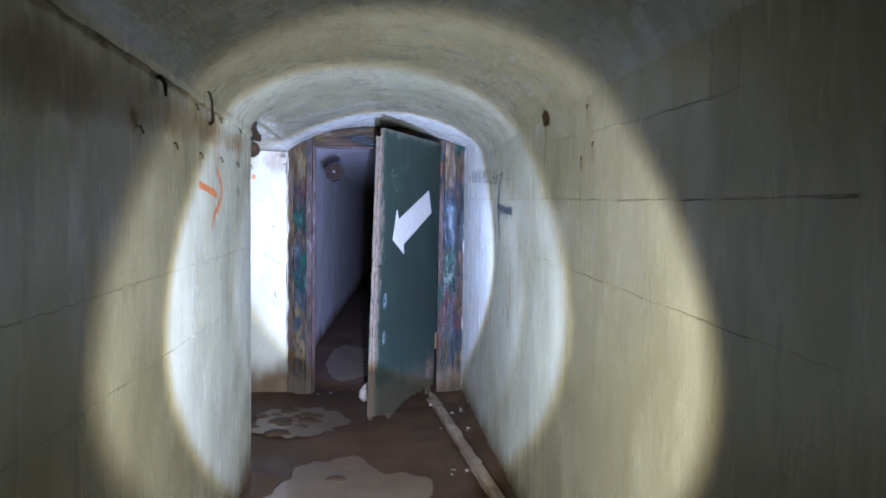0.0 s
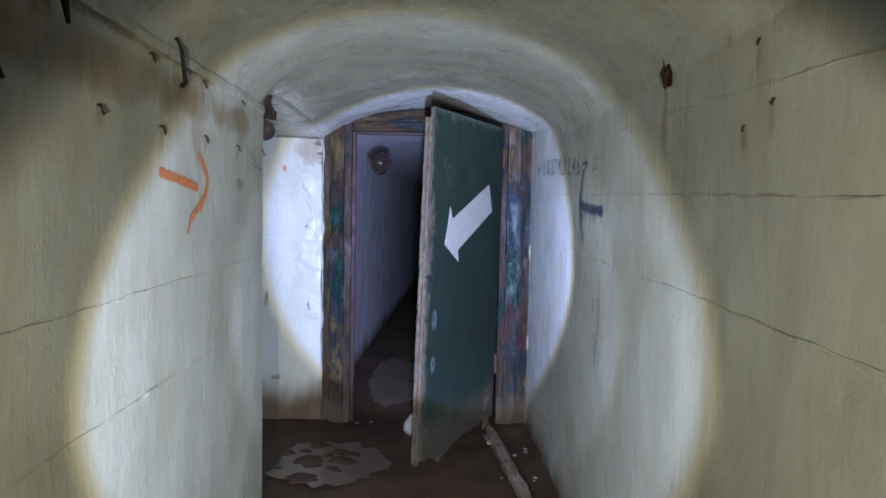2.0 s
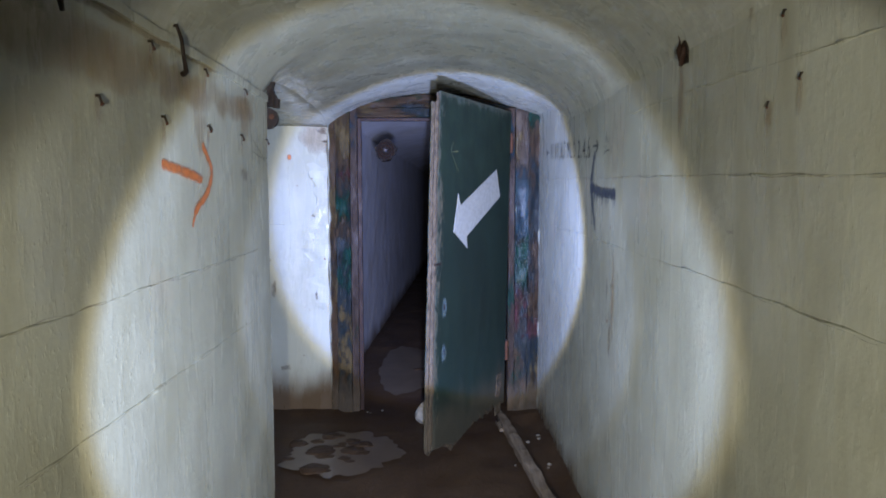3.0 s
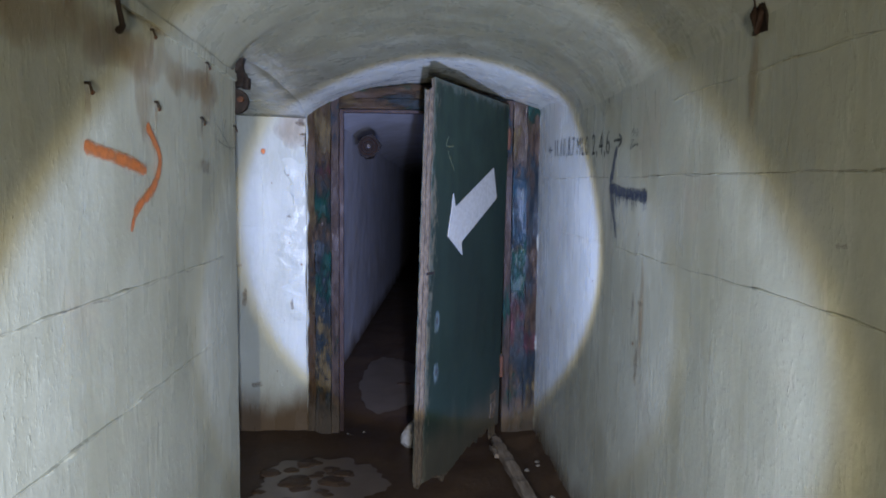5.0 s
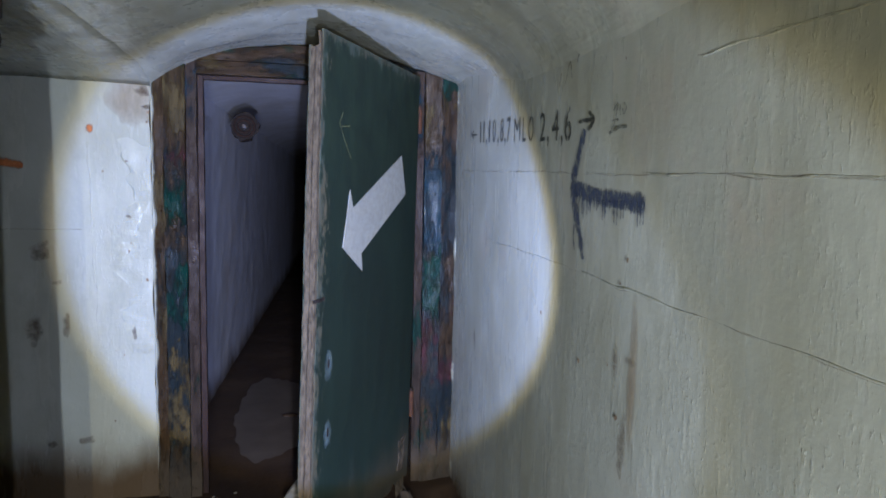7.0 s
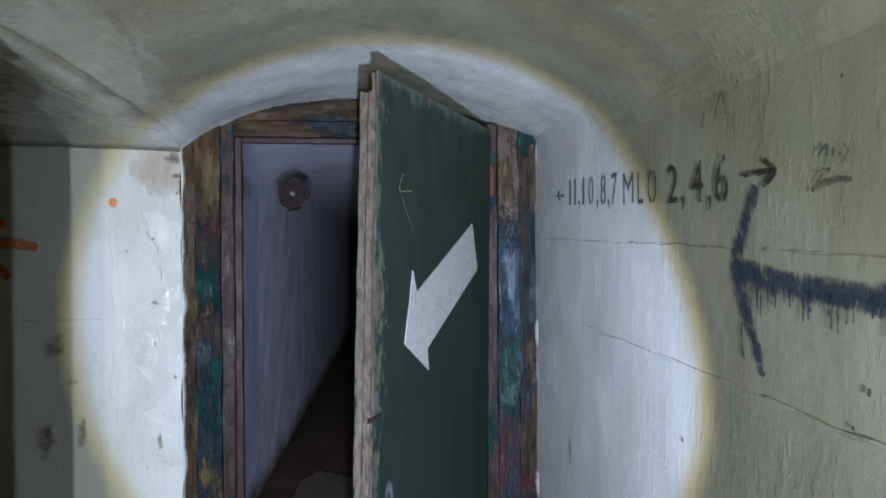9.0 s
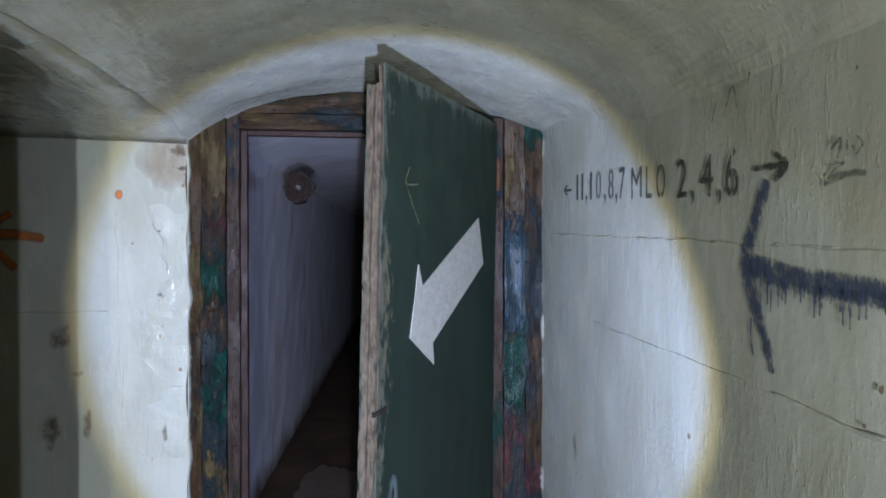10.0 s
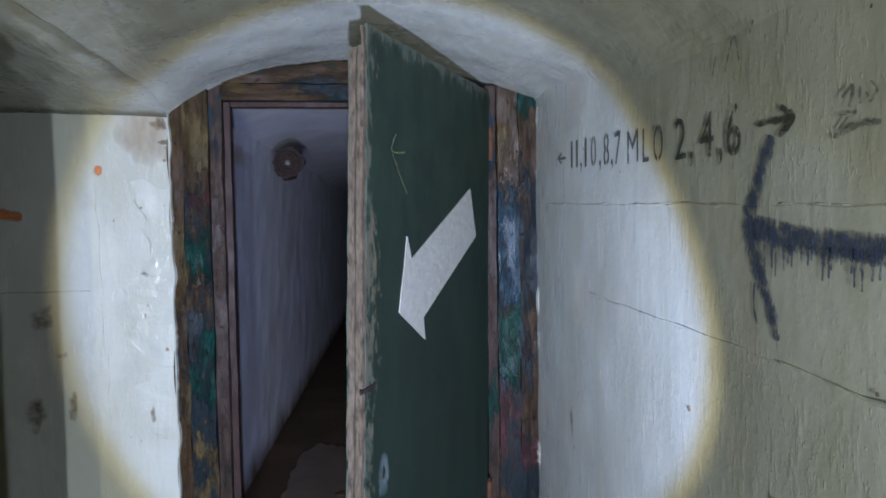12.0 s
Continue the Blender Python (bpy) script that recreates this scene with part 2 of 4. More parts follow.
MUD, PALE_PUDDLE, GREEN = mud(), pale_water(), door_green()
WOOD = (0.050, 0.030, 0.014)
OCHRE, TEAL, BLUE_COAT, PINK, NAVY, MOSS = (0.082, 0.060, 0.026), (0.004, 0.032, 0.023), (0.012, 0.034, 0.050), (0.070, 0.024, 0.028), (0.012, 0.018, 0.021), (0.010, 0.036, 0.015)
FRAME_BROWN = old_frame_paint("worn_brown_frame", WOOD, [(NAVY, 0.2, 1.5, 0.00, 1.0), (OCHRE, -1.0, 1.9, 0.07, 4.0), ((0.060, 0.030, 0.012), 0.3, 1.3, 0.04, 2.0), (MOSS, 1.84, 2.2, 0.16, 7.0)])
FRAME_TEAL = old_frame_paint("worn_teal_frame", (0.046, 0.029, 0.015), [(NAVY, -1.0, 1.62, 0.17, 2.0), (TEAL, 1.22, 1.44, 0.13, 5.0), (TEAL, 0.75, 1.10, 0.14, 8.0), (OCHRE, 1.63, 1.92, 0.16, 3.0), (OCHRE, 0.2, 0.72, 0.09, 6.0), (PINK, 1.45, 1.60, 0.13, 9.0), (MOSS, 1.88, 2.2, 0.16, 1.0)])
FRAME_BLUE = old_frame_paint("worn_blue_frame", (0.050, 0.032, 0.018), [(NAVY, -1.0, 1.6, 0.14, 3.0), (BLUE_COAT, 1.10, 1.60, 0.18, 6.0), (TEAL, 0.80, 1.12, 0.18, 2.5), (PINK, 0.42, 0.84, 0.10, 4.5), (OCHRE, 1.58, 1.82, 0.06, 7.5), (TEAL, -0.2, 0.40, 0.06, 9.5)], gloss=0.24)
FRAME_EDGE = old_frame_paint("worn_dark_frame_edge", (0.046, 0.029, 0.017), [(NAVY, -1.0, 1.70, 0.13, 5.0), (PINK, 0.40, 0.90, 0.11, 1.5), (OCHRE, 1.66, 1.86, 0.08, 3.5), (OCHRE, 0.1, 0.45, 0.08, 8.5), (TEAL, 1.80, 2.2, 0.20, 6.5)])
FRAME_MAUVE = old_frame_paint("worn_mauve_frame", (0.052, 0.036, 0.027), [((0.054, 0.039, 0.033), 0.5, 1.6, 0.14, 8.8), (BLUE_COAT, 1.60, 1.92, 0.14, 1.2), (TEAL, 0.1, 0.9, 0.05, 3.3)])
FRAME_HEAD = old_frame_paint("worn_head_board", (0.046, 0.027, 0.013), [(NAVY, 1.0, 3.0, 0.09, 2.2), (OCHRE, 1.0, 3.0, 0.0, 5.2), (TEAL, 1.0, 3.0, 0.02, 8.2)], True)
DARK_RUST = plain("dark_rust", (0.045, 0.022, 0.015), (0.018, 0.011, 0.009), 40, (0.5, 0.85), 0.1)
RUST = plain("rusted_iron", (0.11, 0.045, 0.022), (0.035, 0.018, 0.012), 45, (0.6, 0.9), 0.2)
BLACK_IRON = plain("black_rust", (0.03, 0.02, 0.016), (0.012, 0.01, 0.009), 60, (0.5, 0.8), 0.3)
CORE_WOOD = plain("weathered_door_edge", (0.112, 0.087, 0.056), (0.026, 0.019, 0.012), 95, (0.6, 0.9), 0, 1.0, (1, 1, 0.30))
BATTEN_WOOD = plain("pale_batten_wood", (0.23, 0.185, 0.14), (0.10, 0.075, 0.052), 30, (0.6, 0.9), 0, 0.7, (1, 0.12, 1))
WHITE_PAINT = plain("white_arrow_paint", (0.31, 0.305, 0.27), (0.25, 0.245, 0.215), 45, (0.35, 0.55), 0, 0.4)
RED_EDGE = plain("red_brown_trim", (0.034, 0.016, 0.012), (0.018, 0.009, 0.007), 40, (0.4, 0.7), 0, 0.6, (1, 1, 0.3))
PLASTER = plain("white_plaster", (0.63, 0.64, 0.60), (0.56, 0.57, 0.52), 22, (0.4, 0.6), 0, 0.4)
STONE = plain("pale_rubble", (0.36, 0.35, 0.34), (0.22, 0.205, 0.19), 20, (0.7, 0.95))
CRUMB = plain("dirty_plaster_crumb", (0.20, 0.18, 0.15), (0.10, 0.085, 0.065), 60, (0.7, 0.95))
BROKEN = plain("bare_brown_plaster", (0.27, 0.20, 0.13), (0.14, 0.10, 0.07), 35, (0.7, 0.95))
ORANGE = spray("orange_spray", (0.50, 0.15, 0.03), 0.80, 45, (1, 1, 1), 0.6, 0.95)
BLUE = spray("blue_spray", (0.045, 0.060, 0.110), 0.48, 130, (1, 1, 0.40), 0.6, 0.62, 2.6)
STENCIL = spray("black_stencil", (0.045, 0.047, 0.04), 0.42, 70)
FAINT = spray("faint_pencil", (0.14, 0.145, 0.12), 0.30, 90)
# Thin broken brown line, drawn along each casting seam.
CRACK = spray("crack_line", (0.25, 0.21, 0.155), 0.16, 12, (1, 1, 1), 0.9, 0.75)
RUN = spray("rust_run", (0.33, 0.245, 0.15), 0.42, 9, (1, 1, 0.3), 0.8, 1.1)
SEEP = spray("brown_seepage", (0.28, 0.185, 0.090), 0.50, 5, (1, 1, 0.5), 0.7, 1.15)
SCRATCH = spray("scratched_paint", (0.095, 0.105, 0.05), 0.45, 120)
SCUFF = spray("pale_blue_scuff", (0.11, 0.15, 0.15), 0.5, 24, (1, 1, 0.6), 0.6, 0.9)
SCAB = spray("dark_scab", (0.11, 0.075, 0.045), 0.45, 40, (1, 1, 1), 0.9, 0.8)
MOULD = spray("dark_mould", (0.17, 0.125, 0.085), 0.32, 26, (1, 1, 1), 0.9, 0.75)

# ---- mesh tools ----


def link(name, bm, material, parent=None, smooth=False):
    me = bpy.data.meshes.new(name)
    bmesh.ops.recalc_face_normals(bm, faces=bm.faces)
    if smooth:
        for f in bm.faces:
            f.smooth = len(f.verts) < 5 and f.calc_area() < 0.2
    bm.to_mesh(me)
    bm.free()
    me.materials.append(material)
    ob = new(name, me)
    if parent:
        ob.parent = parent
    return ob


def part(name, bm, material, parent, label="", smooth=False):
    ob = link(name, bm, material, parent, smooth)
    return tagged(ob, label) if label else ob


def thing(name, bm, material, label, category, group="", kind="", smooth=False):
    return tagged(link(name, bm, material, None, smooth), label, category, group, kind)


def holder(name, at, label, category, group="", kind=""):
    ob = new(name)
    ob.empty_display_size = 0.05
    ob.location = at
    return tagged(ob, label, category, group, kind)


def wobble(p, size, seed=0.0):
    return noise.noise(Vector(p) * size + Vector((seed, seed * 1.7, -seed)))


def rough_box(bm, lo, hi, step=0.05, jitter=0.0, size=12.0, seed=0.0, shape=None, grain=(1, 1, 1)):
    """A box from lo to hi with its faces divided, its surface uneven; shape() may bend each vertex."""
    n = [max(1, round((b - a) / s)) for a, b, s in zip(lo, hi, step if isinstance(step, tuple) else (step,) * 3)]
    made = {}

    def vert(i, j, k):
        if (i, j, k) not in made:
            p = Vector([a + (b - a) * c / m for a, b, c, m in zip(lo, hi, (i, j, k), n)])
            q = p.copy()
            if jitter:
                for ax in range(3):
                    q[ax] += jitter * wobble([c * g for c, g in zip(p, grain)], size, seed + 7.3 * ax)
            made[i, j, k] = bm.verts.new(shape(q) if shape else q)
        return made[i, j, k]

    for a, b, c in ((0, 1, 2), (1, 2, 0), (2, 0, 1)):
        for w in (0, n[c]):
            for u in range(n[a]):
                for v in range(n[b]):
                    quad = []
                    for du, dv in ((0, 0), (1, 0), (1, 1), (0, 1)):
                        ijk = [0, 0, 0]
                        ijk[a], ijk[b], ijk[c] = u + du, v + dv, w
                        quad.append(vert(*ijk))
                    bm.faces.new(quad)
    return bm


def tube(bm, path, radius, sides=8, caps=True):
    """A round bar along a path of points."""
    rings = []
    path = [Vector(p) for p in path]
    for i, p in enumerate(path):
        way = (path[min(i + 1, len(path) - 1)] - path[max(i - 1, 0)]).normalized()
        q = way.to_track_quat("Z", "Y")
        r = radius[i] if isinstance(radius, (list, tuple)) else radius
        rings.append([bm.verts.new(p + q @ Vector((r * math.cos(2 * math.pi * s / sides), r * math.sin(2 * math.pi * s / sides), 0))) for s in range(sides)])
    for a, b in zip(rings, rings[1:]):
        for s in range(sides):
            bm.faces.new((a[s], a[(s + 1) % sides], b[(s + 1) % sides], b[s]))
    if caps:
        bm.faces.new(rings[0]), bm.faces.new(rings[-1])
    return bm


def on_left(y, z, out=0.0):
    return Vector((-0.257 + 0.55 * out, y, z))


def on_right(y, z, out=0.0):
    return Vector((1.06 - 0.55 * out, y, z))


def on_end(x, z, out=0.0):
    return Vector((x, 5.36 - 0.55 * out, z))


def ribbon(bm, where, points, width, out=0.006, steps=6, wander=0.0, seed=0.0):
    """A flat stroke on a wall through points (along, up), smoothed, with u, v laid along and across it."""
    uv = bm.loops.layers.uv.verify()
    pts = [Vector(p) for p in points]
    line = []
    for i in range(len(pts) - 1):
        a, b, c, d = pts[max(i - 1, 0)], pts[i], pts[i + 1], pts[min(i + 2, len(pts) - 1)]
        for s in range(steps):
            t = s / steps
            line.append(0.5 * (2 * b + (c - a) * t + (2 * a - 5 * b + 4 * c - d) * t * t + (3 * b - a - 3 * c + d) * t ** 3))
    line.append(pts[-1])
    rows, far = [], 0.0
    for i, p in enumerate(line):
        way = (line[min(i + 1, len(line) - 1)] - line[max(i - 1, 0)]).normalized()
        side = Vector((-way.y, way.x))
        if i:
            far += (p - line[i - 1]).length
        p = p + side * wander * noise.noise(Vector((far * 14, seed, 0.5)))
        w = width[min(i * len(width) // len(line), len(width) - 1)] if isinstance(width, (list, tuple)) else width
        w *= (1 + 0.20 * noise.noise(Vector((far * 9, seed, 3.1)))) * min(1.0, 0.6 + 0.4 * min(i, len(line) - 1 - i))
        rows.append((bm.verts.new(where(*(p - side * w / 2), out)), bm.verts.new(where(*(p + side * w / 2), out)), far))
    for (a, b, u0), (c, d, u1) in zip(rows, rows[1:]):
        f = bm.faces.new((a, c, d, b))
        for loop, at in zip(f.loops, ((u0, 0), (u1, 0), (u1, 1), (u0, 1))):
            loop[uv].uv = at
    return bm


def blot(bm, where, centre, rx, rz, out=0.006, seed=0.0, ragged=0.25, sides=22):
    """A flat patch with an uneven outline; v fades from its middle to its rim."""
    uv = bm.loops.layers.uv.verify()
    mid = bm.verts.new(where(*centre, out))
    rim = []
    for s in range(sides):
        a = 2 * math.pi * s / sides
        k = 1 + ragged * noise.noise(Vector((math.cos(a) * 1.6, math.sin(a) * 1.6, seed))) + 0.5 * ragged * noise.noise(Vector((math.cos(a) * 5, math.sin(a) * 5, seed + 4)))
        rim.append(bm.verts.new(where(centre[0] + rx * k * math.cos(a), centre[1] + rz * k * math.sin(a), out)))
    for s in range(sides):
        f = bm.faces.new((mid, rim[s], rim[(s + 1) % sides]))
        for loop, v in zip(f.loops, (0.5, 1.0, 1.0)):
            loop[uv].uv = (0, v)
    return bm


def on_floor(x, y, out=0.0):
    return Vector((x, y, out))


# ---- the setting ----


def smooth(t):
    t = max(0.0, min(1.0, t))
    return t * t * (3 - 2 * t)


def saddle(x, side):
    """The rubbed-down groin where the two vaults meet."""
    return side + (2.035 - side) * smooth((x + 0.45) / 0.85)


def open_part(y):
    return smooth((y - 3.75) / 0.6) * smooth((5.36 - y) / 0.3)


def vault(x, y):
    """Height of the ceiling: the passage's low rounded vault, and the flatter one of the side passage."""
    u = min(1.0, abs((x - 0.4) / 0.668))
    main = 1.71 + 0.325 * (1 - u ** 2.2) ** 0.5
    if x > 0.4:
        main += (max(main, min(2.035, 1.895 + 0.20 * (1 - u))) - main) * smooth((y - 4.2) / 1.0)
    v = min(1.0, abs((y - 4.56) / 0.81))
    side = 1.82 + 0.045 * (1 - v ** 3) ** 0.5 + 0.03 * max(0.0, min(0.8, -0.27 - x))
    if x < -0.266:
        return side + (saddle(x, side) - side) * open_part(y)
    if v == 1.0 or x > 0.4:
        return main
    h = max(0.0, min(1.0, 0.5 + (main - side) / 0.30))
    groin = side + (main - side) * h + 0.15 * h * (1 - h)
    return groin + (saddle(x, side) - groin) * open_part(y)


def ceiling_sheet(bm, x0, x1, y0, y1, step, height, rounded=False):
    nx, ny = round((x1 - x0) / step), round((y1 - y0) / step)
    grid = []
    for i in range(nx + 1):
        row = []
        for j in range(ny + 1):
            t = i / nx
            x, y = x0 + (x1 - x0) * (0.5 - 0.5 * math.cos(math.pi * t) if rounded else t), y0 + (y1 - y0) * j / ny
            row.append(bm.verts.new((x, y, height(x, y) + 0.006 * wobble((x, y, 0), 7))))
        grid.append(row)
    top = [[bm.verts.new((x0 + (x1 - x0) * i, y0 + (y1 - y0) * j, 2.5)) for j in (0, 1)] for i in (0, 1)]
    for i in range(nx):
        for j in range(ny):
            bm.faces.new((grid[i][j], grid[i + 1][j], grid[i + 1][j + 1], grid[i][j + 1]))
    bm.faces.new((top[0][0], top[0][1], top[1][1], top[1][0]))
    bm.faces.new([r[0] for r in grid] + [top[1][0], top[0][0]])
    bm.faces.new([r[-1] for r in grid] + [top[1][1], top[0][1]])
    bm.faces.new(grid[0] + [top[0][1], top[0][0]])
    bm.faces.new(grid[-1] + [top[1][1], top[1][0]])
    return bm


def structure(name, bm, material, label, category, smooth=True):
    return thing(name, bm, material, label, category, kind="structure", smooth=smooth)


def rough_wall(name, lo, hi, step, material, label, jitter=0.007, seed=0.0):
    return structure(name, rough_box(bmesh.new(), lo, hi, step, jitter, 5.0, seed), material, label, "wall", smooth=False)


rough_box_ledge = rough_box(bmesh.new(), (-0.262, -2.4, 1.752), (-0.246, 3.745, 1.776), (0.008, 0.05, 0.008), 0.006, 9, 4)
structure("trim_ledge", rough_box_ledge, VAULT, "thin whitewashed plaster ledge along the foot of the vault", "ledge", smooth=False)
rough_wall("wall_right", (1.06, -2.5, -0.1), (1.40, 5.47, 2.2), (0.2, 0.06, 0.06), WALL_R, "whitewashed concrete passage wall with seams and runs", 0.003)
rough_wall("wall_left", (-0.80, -2.5, -0.1), (-0.257, 3.76, 2.2), (0.15, 0.06, 0.06), WALL, "whitewashed concrete passage wall with nails and hooks", 0.003, 3)
rough_wall("wall_end", (-4.0, 5.36, -0.1), (-0.262, 5.48, 2.2), (0.06, 0.13, 0.06), WALL_END, "whitewashed wall beside the door, dirty at its foot", 0.003, 5)
rough_wall("wall_side_passage", (-4.0, 3.3, -0.1), (-0.80, 3.76, 2.2), (0.15, 0.15, 0.15), WALL_END, "whitewashed wall of the side passage", 0.006, 8)
rough_wall("wall_side_end", (-4.3, 3.3, -0.1), (-4.0, 5.62, 2.2), (0.2, 0.2, 0.2), WALL_END, "whitewashed wall closing the side passage", 0.006, 9)
rough_wall("wall_back", (-0.9, -2.8, -0.1), (1.4, -2.5, 2.2), (0.2, 0.2, 0.2), WALL_R, "whitewashed wall closing the passage", 0.006, 10)
bm = ceiling_sheet(bmesh.new(), -0.268, 1.068, -2.5, 5.40, 0.04, vault, True)
structure("ceiling", bm, VAULT, "low whitewashed concrete vault over the passage", "ceiling")
bm = ceiling_sheet(bmesh.new(), -4.0, -0.268, 3.75, 5.37, 0.06, vault)
structure("ceiling_side", bm, VAULT, "low whitewashed vault over the side passage", "ceiling")


def inner_left(y):
    return -0.24 + 0.054 * (y - 6.7)


def skew(base):
    return lambda p: Vector((p.x + inner_left(p.y) - base, p.y, p.z))


bm = rough_box(bmesh.new(), (-0.3, 5.485, -0.1), (0.0, 36, 2.3), (0.3, 0.1, 0.1), 0.006, 5, 12, skew(0.0))
structure("wall_inner_left", bm, INNER, "grey whitewashed wall of the dark corridor behind the door", "wall", smooth=False)
bm = rough_box(bmesh.new(), (1.25, 5.485, -0.1), (1.55, 36, 2.3), (0.3, 0.3, 0.3), 0.006, 5, 13, skew(0.0))
structure("wall_inner_right", bm, INNER, "grey whitewashed wall of the dark corridor", "wall", smooth=False)
rough_wall("wall_inner_end", (0.6, 36, -0.1), (3.4, 36.3, 2.3), (0.3, 0.3, 0.3), INNER, "far wall of the dark corridor")
bm = ceiling_sheet(bmesh.new(), -0.35, 3.2, 5.49, 36, 0.15, lambda x, y: 1.90 + 0.14 * max(0.0, 1 - abs((x - inner_left(y) - 0.62) / 0.66) ** 2.2) ** 0.6)
structure("ceiling_inner", bm, INNER, "grey vault of the dark corridor", "ceiling")


def floor_height(x, y):
    z = 0.008 * wobble((x, y, 0), 3.0) + 0.005 * wobble((x, y, 0), 11)
    edge = min(abs(x - 1.06), abs(x + 0.257) if y < 3.8 else 9, abs(y - 5.36) if x < -0.2 else 9)
    z += 0.03 * max(0.0, 1 - edge / 0.14) * (0.6 + 0.6 * wobble((x, y, 0), 9))
    if 2.6 < y < 5.2 and 0.93 < x < 1.03:
        z -= 0.03
    return z


bm = bmesh.new()
nx, ny = 110, 300
grid = [[bm.verts.new((x, y, floor_height(x, y))) for y in np.concatenate((np.linspace(-2.6, 12, 251), np.linspace(12.5, 36.2, 50)))] for x in np.concatenate((np.linspace(-4.1, -0.9, 19), np.linspace(-0.85, 3.2, nx - 18)))]
for i in range(len(grid) - 1):
    for j in range(ny):
        bm.faces.new((grid[i][j], grid[i + 1][j], grid[i + 1][j + 1], grid[i][j + 1]))
rim = bmesh.ops.extrude_edge_only(bm, edges=[e for e in bm.edges if e.is_boundary])["geom"]
for v in rim:
    if isinstance(v, bmesh.types.BMVert):
        v.co.z = -0.12
structure("floor", bm, MUD, "uneven floor of dark brown wet mud", "floor")

# puddles
for at, rx, ry, seed in (((0.24, 3.36), 0.37, 0.52, 2.0), ((-0.12, 4.62), 0.33, 0.29, 5.0), ((0.17, 6.42), 0.24, 0.72, 8.0)):
    bm = blot(bmesh.new(), on_floor, at, rx, ry, 0.012, seed, 0.22 if at[1] > 6 else 0.42, 96)
    thing("puddle", bm, PALE_PUDDLE, "shallow pale puddle on the muddy floor", "puddle", "puddles on the floor", smooth=True)

# ---- the doorway ----


def arch(x):
    u = abs((x - 0.397) / 0.667)
    rise = 1.862 + 0.159 * max(0.0, 1 - u ** 2.2) ** 0.6
    return min(rise, 1.885 + 0.20 * (1 - u)) if x > 0.397 else rise


def build_door_frame():
    frame_ob = holder("door_1", (0.4, 5.45, 0), "worn door frame with many layers of flaking paint", "door frame", kind="structure")
    inv = Matrix.Translation((-0.4, -5.45, 0))

    def board(name, lo, hi, label="", material=FRAME_BROWN, jitter=0.011, step=0.015, top=None, seed=0.0):
        bm = rough_box(bmesh.new(), lo, hi, (step, step, 0.03), jitter, 26, seed, top, (1, 1, 0.25) if hi[2] - lo[2] > 0.5 else (0.25, 1, 1))
        bm.transform(inv)
        part(name, bm, material, frame_ob, label)

    def left_top(p):
        return Vector((p.x, p.y, min(p.z, arch(p.x) + 0.01)))

    board("outer_board", (-0.275, 5.340, -0.03), (-0.226, 5.45, 2.03), "brown worn outer board", FRAME_BROWN, top=left_top, seed=1)
    board("middle_board", (-0.224, 5.334, -0.03), (-0.136, 5.45, 2.03), "teal and blue flaking board", FRAME_TEAL, top=left_top, seed=2, jitter=0.008)
    board("inner_board", (-0.134, 5.350, -0.03), (-0.092, 5.45, 1.99), "greyish mauve inner board", FRAME_MAUVE, top=left_top, seed=3, jitter=0.004)
    board("stop_strip", (-0.090, 5.385, -0.02), (-0.068, 5.42, 1.885), "thin red-brown stop strip", RED_EDGE, 0.003)
    board("inner_board", (0.868, 5.350, -0.03), (0.906, 5.45, 2.0), "greyish mauve inner board", FRAME_MAUVE, top=left_top, seed=4, jitter=0.005)
    board("middle_board", (0.908, 5.336, -0.03), (0.990, 5.45, 2.0), "blue flaking board with pink patches", FRAME_BLUE, top=left_top, seed=5, jitter=0.007)
    board("outer_board", (0.992, 5.342, -0.03), (1.075, 5.45, 2.0), "dark brown and pink worn outer board, teal at its top", FRAME_EDGE, top=left_top, seed=6)

    def head(p):
        t = (p.z - 1.945) / 0.105
        return Vector((p.x, p.y, 1.945 + max(0.004, arch(p.x) + 0.008 * wobble(p, 9) - 1.945) * t)) if t > 0 else p

    board("arched_head", (-0.12, 5.338, 1.945), (0.93, 5.45, 2.05), "arched head board with ragged top edge", FRAME_HEAD, step=0.02, jitter=0.006, top=head)
    board("lintel", (-0.090, 5.348, 1.885), (0.866, 5.45, 1.943), "teal and brown flaking lintel board", FRAME_HEAD, jitter=0.004)
    board("stop_strip", (-0.066, 5.385, 1.868), (0.866, 5.42, 1.884), "thin red-brown stop strip", RED_EDGE, 0.002)
    bm = bmesh.new()
    rough_box(bm, (-0.12, 5.46, 1.90), (1.0, 5.63, 2.3), 0.1)
    bm.transform(inv)
    part("backing", bm, BROKEN, frame_ob)
    return frame_ob


build_door_frame()


def ragged_plaster(points, inward, reach, seed):
    """A skin of plaster whose broken edge laps the frame, along points on the frame's outline."""
    bm = bmesh.new()
    rows = []
    for i, p in enumerate(points):
        p = Vector(p)
        d = Vector(inward(p)).normalized()
        k = reach * max(0.05, 0.35 + 1.3 * noise.noise(Vector((i * 0.13, seed, 0))) + 0.5 * noise.noise(Vector((i * 0.9, seed, 3))))
        rows.append([bm.verts.new(q) for q in (p - d * 0.003 + Vector((0, 0.02, 0)), p - d * 0.003 + Vector((0, -0.004, 0)), p + d * k * 0.6 + Vector((0, -0.006, 0)), p + d * k + Vector((0, 0.012, 0)))])
    for a, b in zip(rows, rows[1:]):
        for j in range(3):
            bm.faces.new((a[j], a[j + 1], b[j + 1], b[j]))
    return bm


